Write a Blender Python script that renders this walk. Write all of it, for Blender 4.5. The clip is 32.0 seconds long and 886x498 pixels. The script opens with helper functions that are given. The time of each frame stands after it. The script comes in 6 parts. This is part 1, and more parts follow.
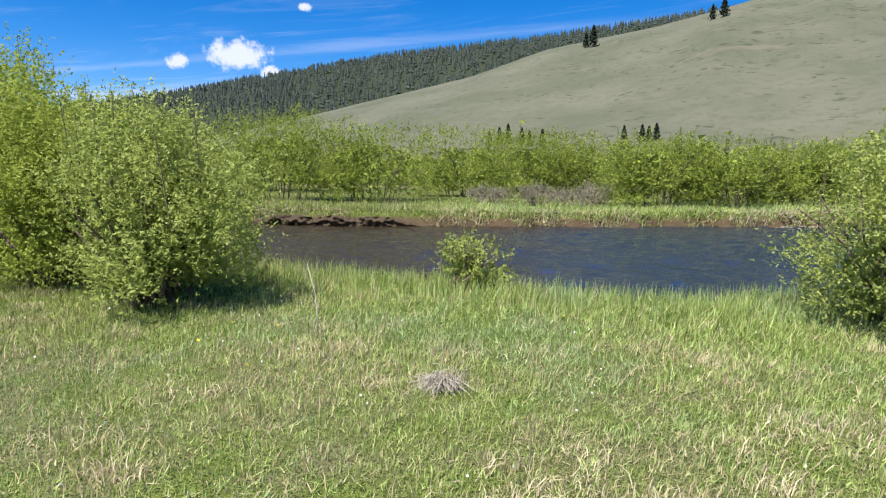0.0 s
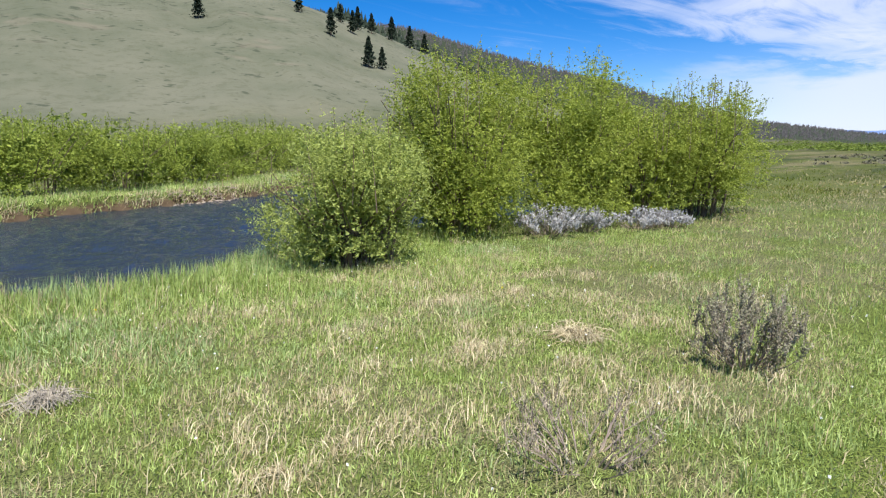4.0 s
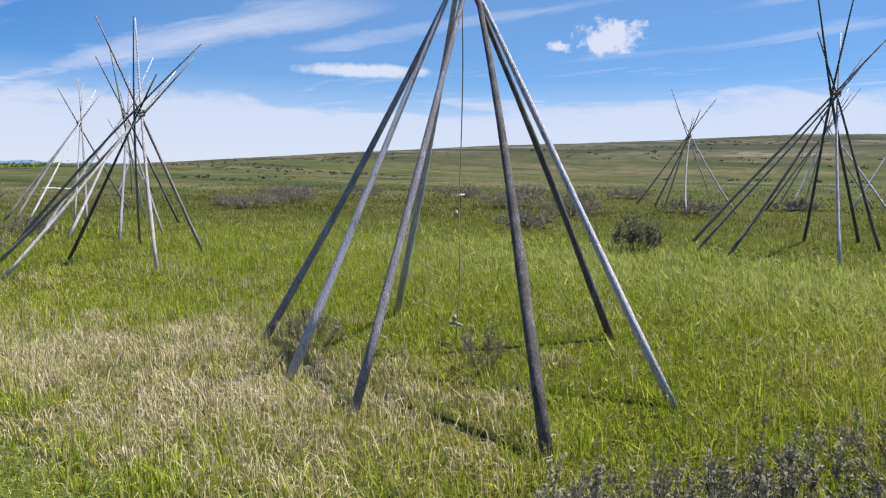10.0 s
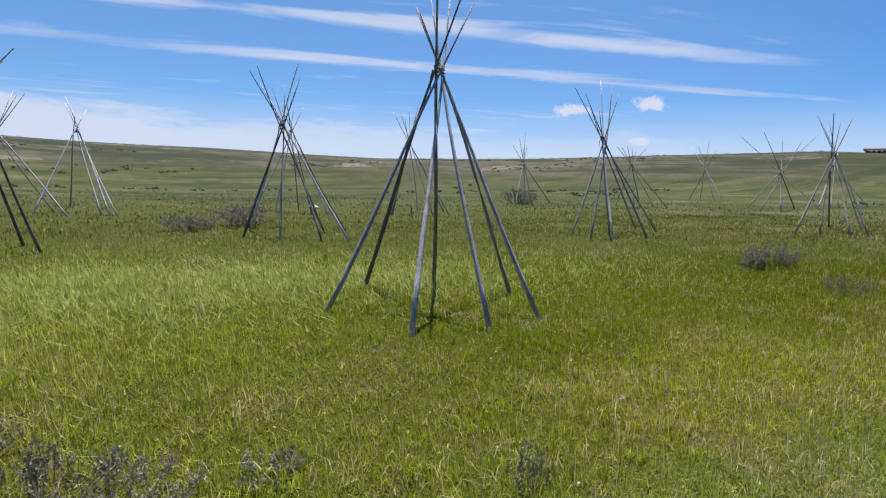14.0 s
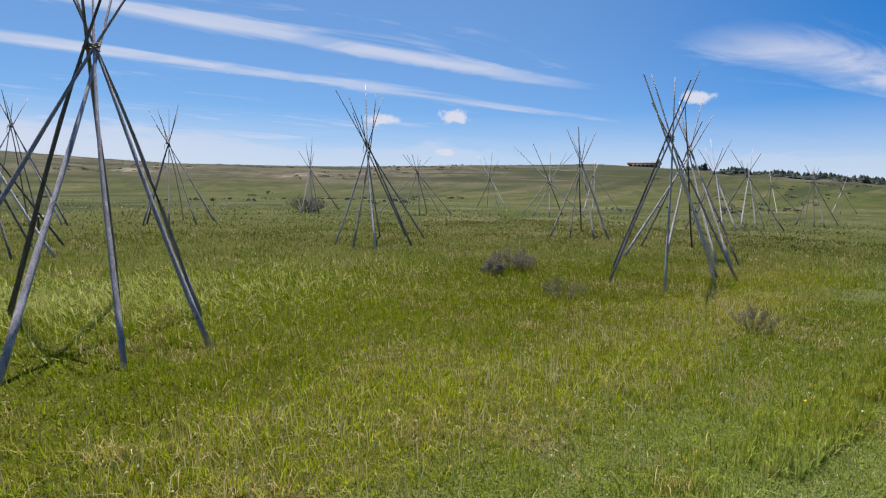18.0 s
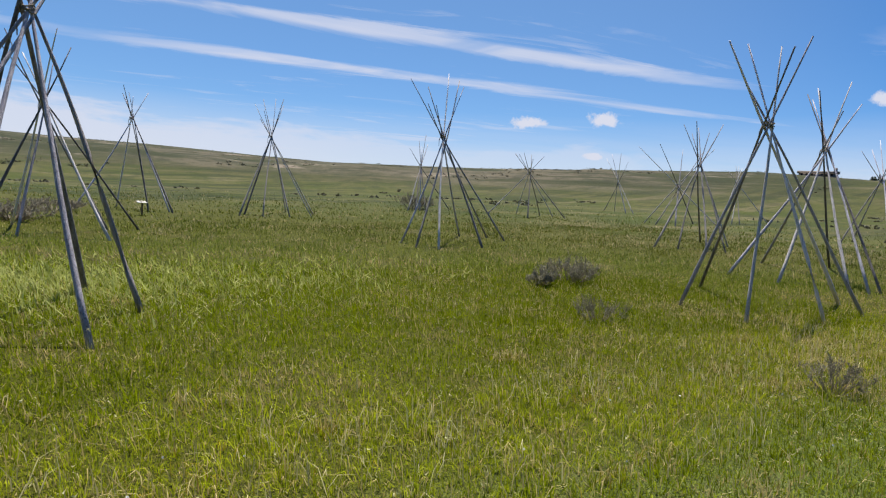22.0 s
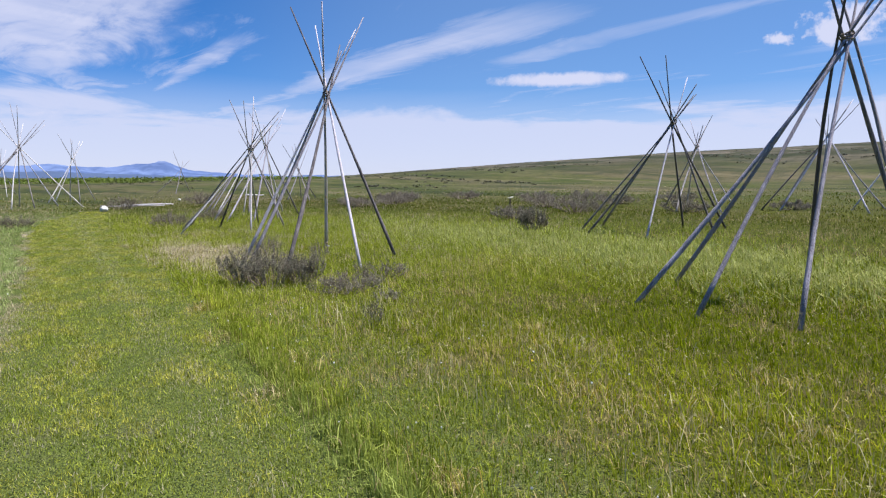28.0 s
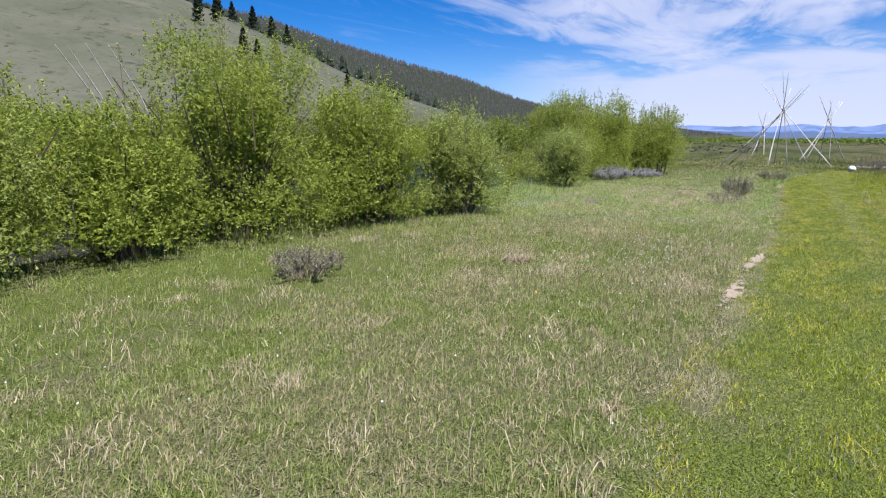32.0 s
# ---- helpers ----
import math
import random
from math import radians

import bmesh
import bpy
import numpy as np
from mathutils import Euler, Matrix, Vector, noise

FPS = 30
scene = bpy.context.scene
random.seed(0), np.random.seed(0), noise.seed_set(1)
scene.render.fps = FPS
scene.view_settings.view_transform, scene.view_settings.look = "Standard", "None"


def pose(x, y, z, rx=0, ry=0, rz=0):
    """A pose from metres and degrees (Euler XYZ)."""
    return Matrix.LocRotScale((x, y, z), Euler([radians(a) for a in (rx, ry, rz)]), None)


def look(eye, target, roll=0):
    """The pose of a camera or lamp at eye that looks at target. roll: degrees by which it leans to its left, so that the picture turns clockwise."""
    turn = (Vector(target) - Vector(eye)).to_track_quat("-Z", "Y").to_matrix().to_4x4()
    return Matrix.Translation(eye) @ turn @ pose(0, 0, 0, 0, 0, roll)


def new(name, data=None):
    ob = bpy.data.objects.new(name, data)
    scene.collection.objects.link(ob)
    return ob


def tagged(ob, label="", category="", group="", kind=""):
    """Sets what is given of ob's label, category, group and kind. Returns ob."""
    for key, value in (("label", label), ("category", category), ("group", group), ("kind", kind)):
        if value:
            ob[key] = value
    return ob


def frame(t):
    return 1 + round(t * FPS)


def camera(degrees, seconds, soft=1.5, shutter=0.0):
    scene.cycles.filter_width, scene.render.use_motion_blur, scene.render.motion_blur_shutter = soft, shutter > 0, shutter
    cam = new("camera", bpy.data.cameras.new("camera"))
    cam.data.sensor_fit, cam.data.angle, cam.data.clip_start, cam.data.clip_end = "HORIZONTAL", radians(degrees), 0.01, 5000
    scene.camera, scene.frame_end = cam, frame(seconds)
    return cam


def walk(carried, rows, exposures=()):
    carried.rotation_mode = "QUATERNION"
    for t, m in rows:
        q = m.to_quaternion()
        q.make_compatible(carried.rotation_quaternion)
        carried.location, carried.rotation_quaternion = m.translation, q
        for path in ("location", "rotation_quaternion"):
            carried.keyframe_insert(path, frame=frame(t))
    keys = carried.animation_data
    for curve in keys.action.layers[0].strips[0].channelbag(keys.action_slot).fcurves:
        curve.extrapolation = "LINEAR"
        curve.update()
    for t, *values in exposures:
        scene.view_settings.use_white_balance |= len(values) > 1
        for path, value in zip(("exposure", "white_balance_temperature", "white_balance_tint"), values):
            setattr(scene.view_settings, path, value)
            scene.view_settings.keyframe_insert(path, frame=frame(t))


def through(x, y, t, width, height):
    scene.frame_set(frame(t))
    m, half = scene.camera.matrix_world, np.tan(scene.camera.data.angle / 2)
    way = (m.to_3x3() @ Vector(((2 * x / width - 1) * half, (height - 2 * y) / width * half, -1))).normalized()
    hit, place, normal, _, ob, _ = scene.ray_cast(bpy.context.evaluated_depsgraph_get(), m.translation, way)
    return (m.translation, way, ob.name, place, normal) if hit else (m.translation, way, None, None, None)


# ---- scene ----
cam = camera(72.6, 32.0, 1.2)
PATH = [
    (0, (-0.585, 0.595, 1.45), (-0.914, 2.547, 1.166), 0.2),
    (0.5, (-0.773, 0.575, 1.465), (-0.962, 2.544, 1.173), 0.3),
    (1, (-0.908, 0.681, 1.471), (-0.906, 2.66, 1.177), 0.1),
    (1.5, (-1.096, 0.706, 1.457), (-0.814, 2.66, 1.133), -0.8),
    (2, (-1.272, 0.635, 1.482), (-0.726, 2.529, 1.145), -1.6),
    (2.5, (-1.405, 0.478, 1.484), (-0.666, 2.304, 1.14), -2.1),
    (3, (-1.596, 0.383, 1.515), (-0.635, 2.103, 1.172), -1.7),
    (3.5, (-1.864, 0.339, 1.521), (-0.639, 1.882, 1.176), -1.0),
    (5.5, (-2.526, 0.123, 1.499), (-0.644, 0.719, 1.181), 1.7),
    (6, (-2.66, 0.17, 1.513), (-0.708, 0.472, 1.195), 1.5),
    (6.5, (-2.937, 0.097, 1.505), (-0.961, 0.091, 1.194), 0.9),
    (7, (-3.177, 0.065, 1.5), (-1.221, -0.213, 1.191), 0.2),
    (7.5, (-3.409, -0.087, 1.499), (-1.502, -0.604, 1.193), 0.2),
    (8, (-3.684, -0.144, 1.491), (-1.871, -0.942, 1.214), 0.2),
    (8.5, (-3.897, -0.165, 1.509), (-2.198, -1.185, 1.238), -0.0),
    (9, (-4.148, -0.288, 1.499), (-2.571, -1.492, 1.242), 0.2),
    (9.5, (-4.342, -0.313, 1.485), (-2.965, -1.74, 1.233), 0.3),
    (10, (-4.526, -0.285, 1.497), (-3.335, -1.871, 1.24), 0.8),
    (10.5, (-4.735, -0.319, 1.487), (-3.712, -2.019, 1.239), 1.6),
    (11, (-4.811, -0.267, 1.494), (-4.058, -2.106, 1.264), 1.9),
    (11.5, (-4.863, -0.19, 1.506), (-4.44, -2.131, 1.277), 2.3),
    (12, (-4.958, -0.186, 1.502), (-4.918, -2.175, 1.293), 2.7),
    (12.5, (-5.024, -0.167, 1.525), (-5.361, -2.129, 1.326), 2.6),
    (13, (-5.077, -0.123, 1.512), (-5.637, -2.033, 1.312), 1.7),
    (13.5, (-5.232, -0.097, 1.525), (-5.952, -1.952, 1.326), 1.5),
    (14, (-5.379, -0.12, 1.522), (-6.357, -1.854, 1.328), 1.4),
    (14.5, (-5.518, -0.212, 1.525), (-6.725, -1.794, 1.323), 1.5),
    (15, (-5.684, -0.171, 1.538), (-6.981, -1.681, 1.343), 0.9),
    (15.5, (-5.904, -0.043, 1.571), (-7.299, -1.464, 1.376), 0.6),
    (17.5, (-6.818, 0.071, 1.519), (-8.269, -1.295, 1.355), 1.7),
    (18, (-7.087, 0.038, 1.519), (-8.545, -1.322, 1.366), 1.4),
    (18.5, (-7.362, 0.077, 1.501), (-8.798, -1.308, 1.361), 1.5),
    (19, (-7.655, 0.16, 1.503), (-9.073, -1.243, 1.355), 1.6),
    (19.5, (-7.957, 0.183, 1.481), (-9.369, -1.226, 1.334), 2.1),
    (20, (-8.279, 0.255, 1.461), (-9.645, -1.199, 1.317), 2.5),
    (20.5, (-8.565, 0.281, 1.453), (-9.885, -1.214, 1.296), 2.6),
    (21, (-8.861, 0.187, 1.475), (-10.129, -1.351, 1.31), 3.0),
    (21.5, (-9.185, 0.187, 1.471), (-10.356, -1.426, 1.309), 3.3),
    (22, (-9.5, 0.146, 1.473), (-10.606, -1.513, 1.31), 3.4),
    (22.5, (-9.768, 0.112, 1.498), (-10.708, -1.648, 1.357), 3.1),
    (23, (-10.087, 0.171, 1.51), (-10.745, -1.712, 1.374), 2.6),
    (23.5, (-10.279, 0.289, 1.508), (-10.679, -1.664, 1.351), 1.8),
    (24, (-10.497, 0.375, 1.51), (-10.587, -1.618, 1.366), 0.5),
    (24.5, (-10.758, 0.401, 1.514), (-10.501, -1.576, 1.357), -0.1),
    (25, (-11.009, 0.492, 1.515), (-10.472, -1.427, 1.352), -0.5),
    (25.5, (-11.263, 0.49, 1.503), (-10.45, -1.329, 1.327), -0.7),
    (27.5, (-12.307, 0.37, 1.486), (-10.801, -0.93, 1.281), -1.3),
    (28, (-12.551, 0.482, 1.502), (-10.925, -0.659, 1.27), 0.1),
    (28.5, (-12.8, 0.525, 1.498), (-11.025, -0.364, 1.256), 1.2),
    (29, (-13.063, 0.562, 1.512), (-11.22, -0.174, 1.264), 1.8),
    (29.5, (-13.376, 0.629, 1.491), (-11.51, -0.044, 1.236), 2.2),
    (30, (-13.77, 0.665, 1.499), (-11.822, 0.31, 1.215), 1.8),
    (30.5, (-14.09, 0.698, 1.494), (-12.116, 0.664, 1.177), 0.5),
    (31, (-14.427, 0.785, 1.506), (-12.47, 1.008, 1.163), -0.4),
    (31.5, (-14.76, 0.8, 1.5), (-12.884, 1.394, 1.145), -0.3),
    (32, (-15.071, 0.789, 1.505), (-13.337, 1.714, 1.137), 0.3),
]
walk(cam, [(t, look(eye, target, roll)) for t, eye, target, roll in PATH], ((0.0, 1.0, 6450, 10), (3.5, 0.96, 6400, 10), (6.0, 0.67, 6250, 10), (9.0, 0.68, 6450, 10), (13.0, 0.62, 6450, 10), (18.0, 0.58, 6800, 10), (20.0, 0.58, 6850, 10), (25.0, 0.66, 6800, 10), (28.0, 0.60, 6250, 16), (30.0, 0.60, 6150, 16), (32.0, 0.69, 6150, 15)))


# ---- world, sun, exposure ----
SUN_AZ, SUN_EL = -118.0, 65.0      # degrees: azimuth from +x towards +y, elevation
WATER_Z = -0.42

world = bpy.data.worlds.new("sky")
scene.world = world
world.use_nodes = True


class Nodes:
    """A small helper to lay nodes in a tree."""

    def __init__(self, tree):
        self.tree = tree
        tree.nodes.clear()

    def add(self, kind, inputs=None, operation="", interpolation=""):
        n = self.tree.nodes.new(kind)
        if operation:
            n.operation = operation
        if interpolation:
            n.interpolation_type = interpolation
        for k, v in (inputs or {}).items():
            self.put(n.inputs[k], v)
        return n

    def put(self, socket, v):
        if isinstance(v, bpy.types.NodeSocket):
            self.tree.links.new(v, socket)
        else:
            socket.default_value = v

    def math(self, op, a, b=0.0, c=0.0, clamp=False):
        n = self.add("ShaderNodeMath", {0: a, 1: b, 2: c}, operation=op)
        n.use_clamp = clamp
        return n.outputs[0]

    def vmath(self, op, a, b=(0, 0, 0)):
        n = self.add("ShaderNodeVectorMath", {0: a, 1: b}, operation=op)
        return n.outputs["Value"] if op in ("LENGTH", "DOT_PRODUCT", "DISTANCE") else n.outputs["Vector"]

    def mix(self, f, a, b, blend="MIX"):
        n = self.add("ShaderNodeMix")
        n.data_type, n.blend_type = "RGBA", blend
        self.put(n.inputs[0], f)
        self.put(n.inputs[6], a)
        self.put(n.inputs[7], b)
        return n.outputs[2]

    def noise(self, vec, scale, detail=3.0, rough=0.55, dist=0.0):
        n = self.add("ShaderNodeTexNoise", {"Scale": scale, "Detail": detail, "Roughness": rough, "Distortion": dist})
        if vec is not None:
            self.put(n.inputs["Vector"], vec)
        return n.outputs["Fac"]

    def step(self, v, lo, hi, a=0.0, b=1.0):
        n = self.add("ShaderNodeMapRange", {"Value": v, "From Min": lo, "From Max": hi, "To Min": a, "To Max": b}, interpolation="SMOOTHSTEP")
        return n.outputs[0]


def make_sky():
    k = Nodes(world.node_tree)
    sky = k.add("ShaderNodeTexSky")
    sky.sky_type, sky.sun_disc = "NISHITA", False
    sky.sun_elevation, sky.sun_rotation = radians(SUN_EL), radians(90 - SUN_AZ)
    sky.altitude, sky.air_density, sky.dust_density, sky.ozone_density = 1900, 1.0, 0.1, 4.0
    deep = k.add("ShaderNodeHueSaturation", {"Color": sky.outputs[0], "Saturation": 1.42, "Value": 0.92}).outputs[0]
    deep = k.mix(1.0, deep, (0.98, 1.04, 1.22, 1), "MULTIPLY")
    d = k.add("ShaderNodeTexCoord").outputs["Generated"]
    s = k.add("ShaderNodeSeparateXYZ", {0: d})
    x, y, z = s.outputs
    zz = k.math("MAXIMUM", z, 0.03)
    u, v = k.math("DIVIDE", x, zz), k.math("DIVIDE", y, zz)
    bent = k.math("ADD", v, k.math("MULTIPLY", k.math("MINIMUM", u, 1.0), 0.25))
    flat = k.add("ShaderNodeCombineXYZ", {0: k.math("MULTIPLY", u, 0.34), 1: bent, 2: 0.0}).outputs[0]
    wisps = k.noise(flat, 1.5, 8.0, 0.66, 1.1)
    slow = k.noise(flat, 0.6, 4.0, 0.6, 0.5)
    cover = k.math("MULTIPLY", k.step(wisps, 0.50, 0.78), 0.16)
    patchy = k.noise(k.add("ShaderNodeCombineXYZ", {0: k.math("MULTIPLY", u, 0.75), 1: bent, 2: 5.0}).outputs[0], 0.8, 4.0, 0.6, 0.8)
    # cirrus lies in long bands, drawn out along the valley
    for c, w, u0, u1, much in BANDS:
        r = k.math("DIVIDE", k.math("ABSOLUTE", k.math("SUBTRACT", bent, c)), w)
        r = k.math("ADD", r, k.math("ADD", k.math("MULTIPLY", k.math("SUBTRACT", wisps, 0.5), 3.4), k.math("MULTIPLY", k.math("SUBTRACT", slow, 0.5), 2.6)))
        span = k.math("MULTIPLY", k.step(patchy, 0.36, 0.60, 0.50 if u1 < 10 else 0.75, 1.0), k.math("MULTIPLY", k.step(u, u0 - 0.5, u0 + 0.8), k.step(u, u1 - 0.8, u1 + 0.5, 1.0, 0.0)))
        b = k.math("MULTIPLY", k.math("MULTIPLY", k.step(r, 0.0, 1.25, 1.0, 0.0), span), k.step(wisps, 0.28, 0.60, 0.66 * much, much))
        cover = k.math("SUBTRACT", k.math("ADD", cover, b), k.math("MULTIPLY", cover, b))
    # a milky veil low over the plain, thickest towards the mountains
    veil = k.math("MULTIPLY", k.step(z, 0.03, 0.185, 1.0, 0.0), k.step(y, -0.1, 0.55, 1.0, 0.10))
    veil = k.math("MULTIPLY", veil, k.step(slow, 0.28, 0.60, 0.78, 1.0))
    cover = k.math("MAXIMUM", cover, k.math("MULTIPLY", veil, 0.62))
    # a white bank of low cloud over the plain with an uneven top, broken up towards the west
    lie = k.add("ShaderNodeCombineXYZ", {0: k.math("MULTIPLY", x, 2.0), 1: k.math("MULTIPLY", y, 2.0), 2: k.math("MULTIPLY", z, 11.0)}).outputs[0]
    rim = k.noise(lie, 1.5, 7.0, 0.60, 0.4)
    west = k.step(x, -0.75, -0.05, 1.0, 0.0)
    lift = k.math("ADD", k.math("ADD", z, k.math("MULTIPLY", k.math("SUBTRACT", 0.5, rim), 0.17)), k.math("MULTIPLY", west, 0.020))
    bank = k.math("MULTIPLY", k.step(lift, 0.088, 0.128, 1.0, 0.0), k.math("MULTIPLY", k.step(y, 0.50, 0.15), k.math("SUBTRACT", 0.84, k.math("MULTIPLY", west, 0.25))))
    cover = k.math("MAXIMUM", cover, bank)
    cover = k.math("MAXIMUM", cover, k.math("MULTIPLY", k.step(y, 0.0, -0.6), 0.11))       # paler towards the sun
    fluff = k.noise(d, 34.0, 7.0, 0.66)
    for az, el, wide, flatness in PUFFS:
        c = (math.cos(radians(el)) * math.cos(radians(az)), math.cos(radians(el)) * math.sin(radians(az)), math.sin(radians(el)))
        off = k.vmath("MULTIPLY", k.vmath("SUBTRACT", d, c), (1, 1, flatness))
        r = k.math("DIVIDE", k.vmath("LENGTH", off), wide)
        r = k.math("ADD", r, k.math("MULTIPLY", k.math("SUBTRACT", fluff, 0.5), 2.5 if flatness < 4 else 1.0))
        cover = k.math("MAXIMUM", cover, k.step(r, 0.45, 1.05, 0.95, 0.0))
    deep = k.mix(k.math("MULTIPLY", k.step(y, 0.1, -0.8), 0.24), deep, (3.1, 5.4, 7.0, 1))      # paler on the sunny side
    tint = k.mix(cover, deep, (CLOUD * 0.91, CLOUD * 0.965, CLOUD * 1.16, 1))
    back = k.add("ShaderNodeBackground", {"Color": tint, "Strength": SKY})
    k.tree.links.new(back.outputs[0], k.add("ShaderNodeOutputWorld").inputs[0])


SKY, CLOUD = 0.072, 7.0
# cirrus bands: across the valley, half width, from and to along it, thickness
BANDS = ((1.22, 0.95, 3.0, 40, 0.92), (-0.12, 0.80, 3.2, 40, 0.92), (-1.12, 0.13, 4.6, 8, 0.75), (-2.45, 0.34, 2.6, 40, 0.75), (-3.25, 0.22, 1.0, 4.5, 0.45),
         (-3.85, 0.20, -4.6, 1.0, 0.80), (-5.05, 0.30, -3.8, -0.2, 0.95), (-4.95, 0.25, -0.4, 2.6, 0.40), (-2.15, 0.42, -9.0, -3.7, 0.80), (-5.1, 0.2, -6.8, -4.6, 0.6),
         (-16.5, 9.0, -6.0, 30, 0.90), (4.8, 0.25, -6, 1, 0.22), (7.2, 1.3, -8, -3.4, 0.55))
# small fair-weather clouds: azimuth, elevation, half width, flatness
PUFFS = [(117.9, 9.1, 0.050, 2.0), (122.5, 8.4, 0.018, 1.6), (115.0, 7.9, 0.020, 2.0), (112.0, 13.4, 0.012, 1.6),
         (-67.8, 11.7, 0.056, 2.0), (-63.3, 11.1, 0.022, 2.0), (-46.0, 8.9, 0.125, 9.0), (-130.8, 7.4, 0.032, 2.8), (-137.8, 8.0, 0.034, 2.6), (-159.1, 9.5, 0.026, 2.2), (-137.1, 4.7, 0.018, 2.2)]
make_sky()

sun = new("sun", bpy.data.lights.new("sun", "SUN"))
sun.data.energy, sun.data.angle, sun.data.color = 5.0, radians(0.53), (1.0, 0.955, 0.88)
sv = Vector((math.cos(radians(SUN_EL)) * math.cos(radians(SUN_AZ)), math.cos(radians(SUN_EL)) * math.sin(radians(SUN_AZ)), math.sin(radians(SUN_EL))))
sun.matrix_world = look(sv * 60, (0, 0, 0))


# ---- materials ----
def material(name):
    m = bpy.data.materials.new(name)
    m.use_nodes = True
    return m, Nodes(m.node_tree)


def finish(k, colour, rough=0.85, bump=None, strength=0.3, distance=0.02, through=0.0, spec=0.25, metal=0.0):
    b = k.add("ShaderNodeBsdfPrincipled", {"Base Color": colour, "Roughness": rough, "Metallic": metal, "Specular IOR Level": spec})
    if bump is not None:
        k.put(b.inputs["Normal"], k.add("ShaderNodeBump", {"Height": bump, "Strength": strength, "Distance": distance}).outputs[0])
    out = b.outputs[0]
    if through:
        t = k.add("ShaderNodeBsdfTranslucent", {"Color": colour})
        out = k.add("ShaderNodeMixShader", {0: through, 1: out, 2: t.outputs[0]}).outputs[0]
    k.tree.links.new(out, k.add("ShaderNodeOutputMaterial").inputs[0])


def place(k):
    return k.add("ShaderNodeNewGeometry").outputs["Position"]


def island(k):
    return k.add("ShaderNodeNewGeometry").outputs["Random Per Island"]


def dryness(k, p):
    """How dry the meadow is, 0 to 1: more so on the river side of the mown path, in patches."""
    s = k.add("ShaderNodeSeparateXYZ", {0: p})
    y = s.outputs[1]
    mown = k.math("MULTIPLY", k.math("MULTIPLY", k.step(y, -1.5, -1.0), k.step(y, 1.1, 0.7)), k.step(s.outputs[0], 12.0, 10.0))
    patch = k.noise(p, 0.55, 4.0, 0.6)
    fine = k.noise(p, 2.6, 3.0, 0.6)
    both = k.math("ADD", k.math("MULTIPLY", patch, 0.6), k.math("MULTIPLY", fine, 0.4))
    side = k.math("MULTIPLY", k.step(y, -1.9, 0.6, 0.0, 1.0), k.step(y, 4.2, 6.2, 1.0, 0.0))
    wet = k.math("SUBTRACT", k.math("MULTIPLY", side, 0.085), k.math("MULTIPLY", mown, 0.12))
    bleached = k.step(k.vmath("LENGTH", k.vmath("MULTIPLY", k.vmath("SUBTRACT", p, (-0.5, -2.65, 0)), (0.30, 0.66, 0))), 0.4, 1.2, 0.15, 0.0)
    return k.step(k.math("ADD", k.math("ADD", both, bleached), wet), 0.47, 0.66)


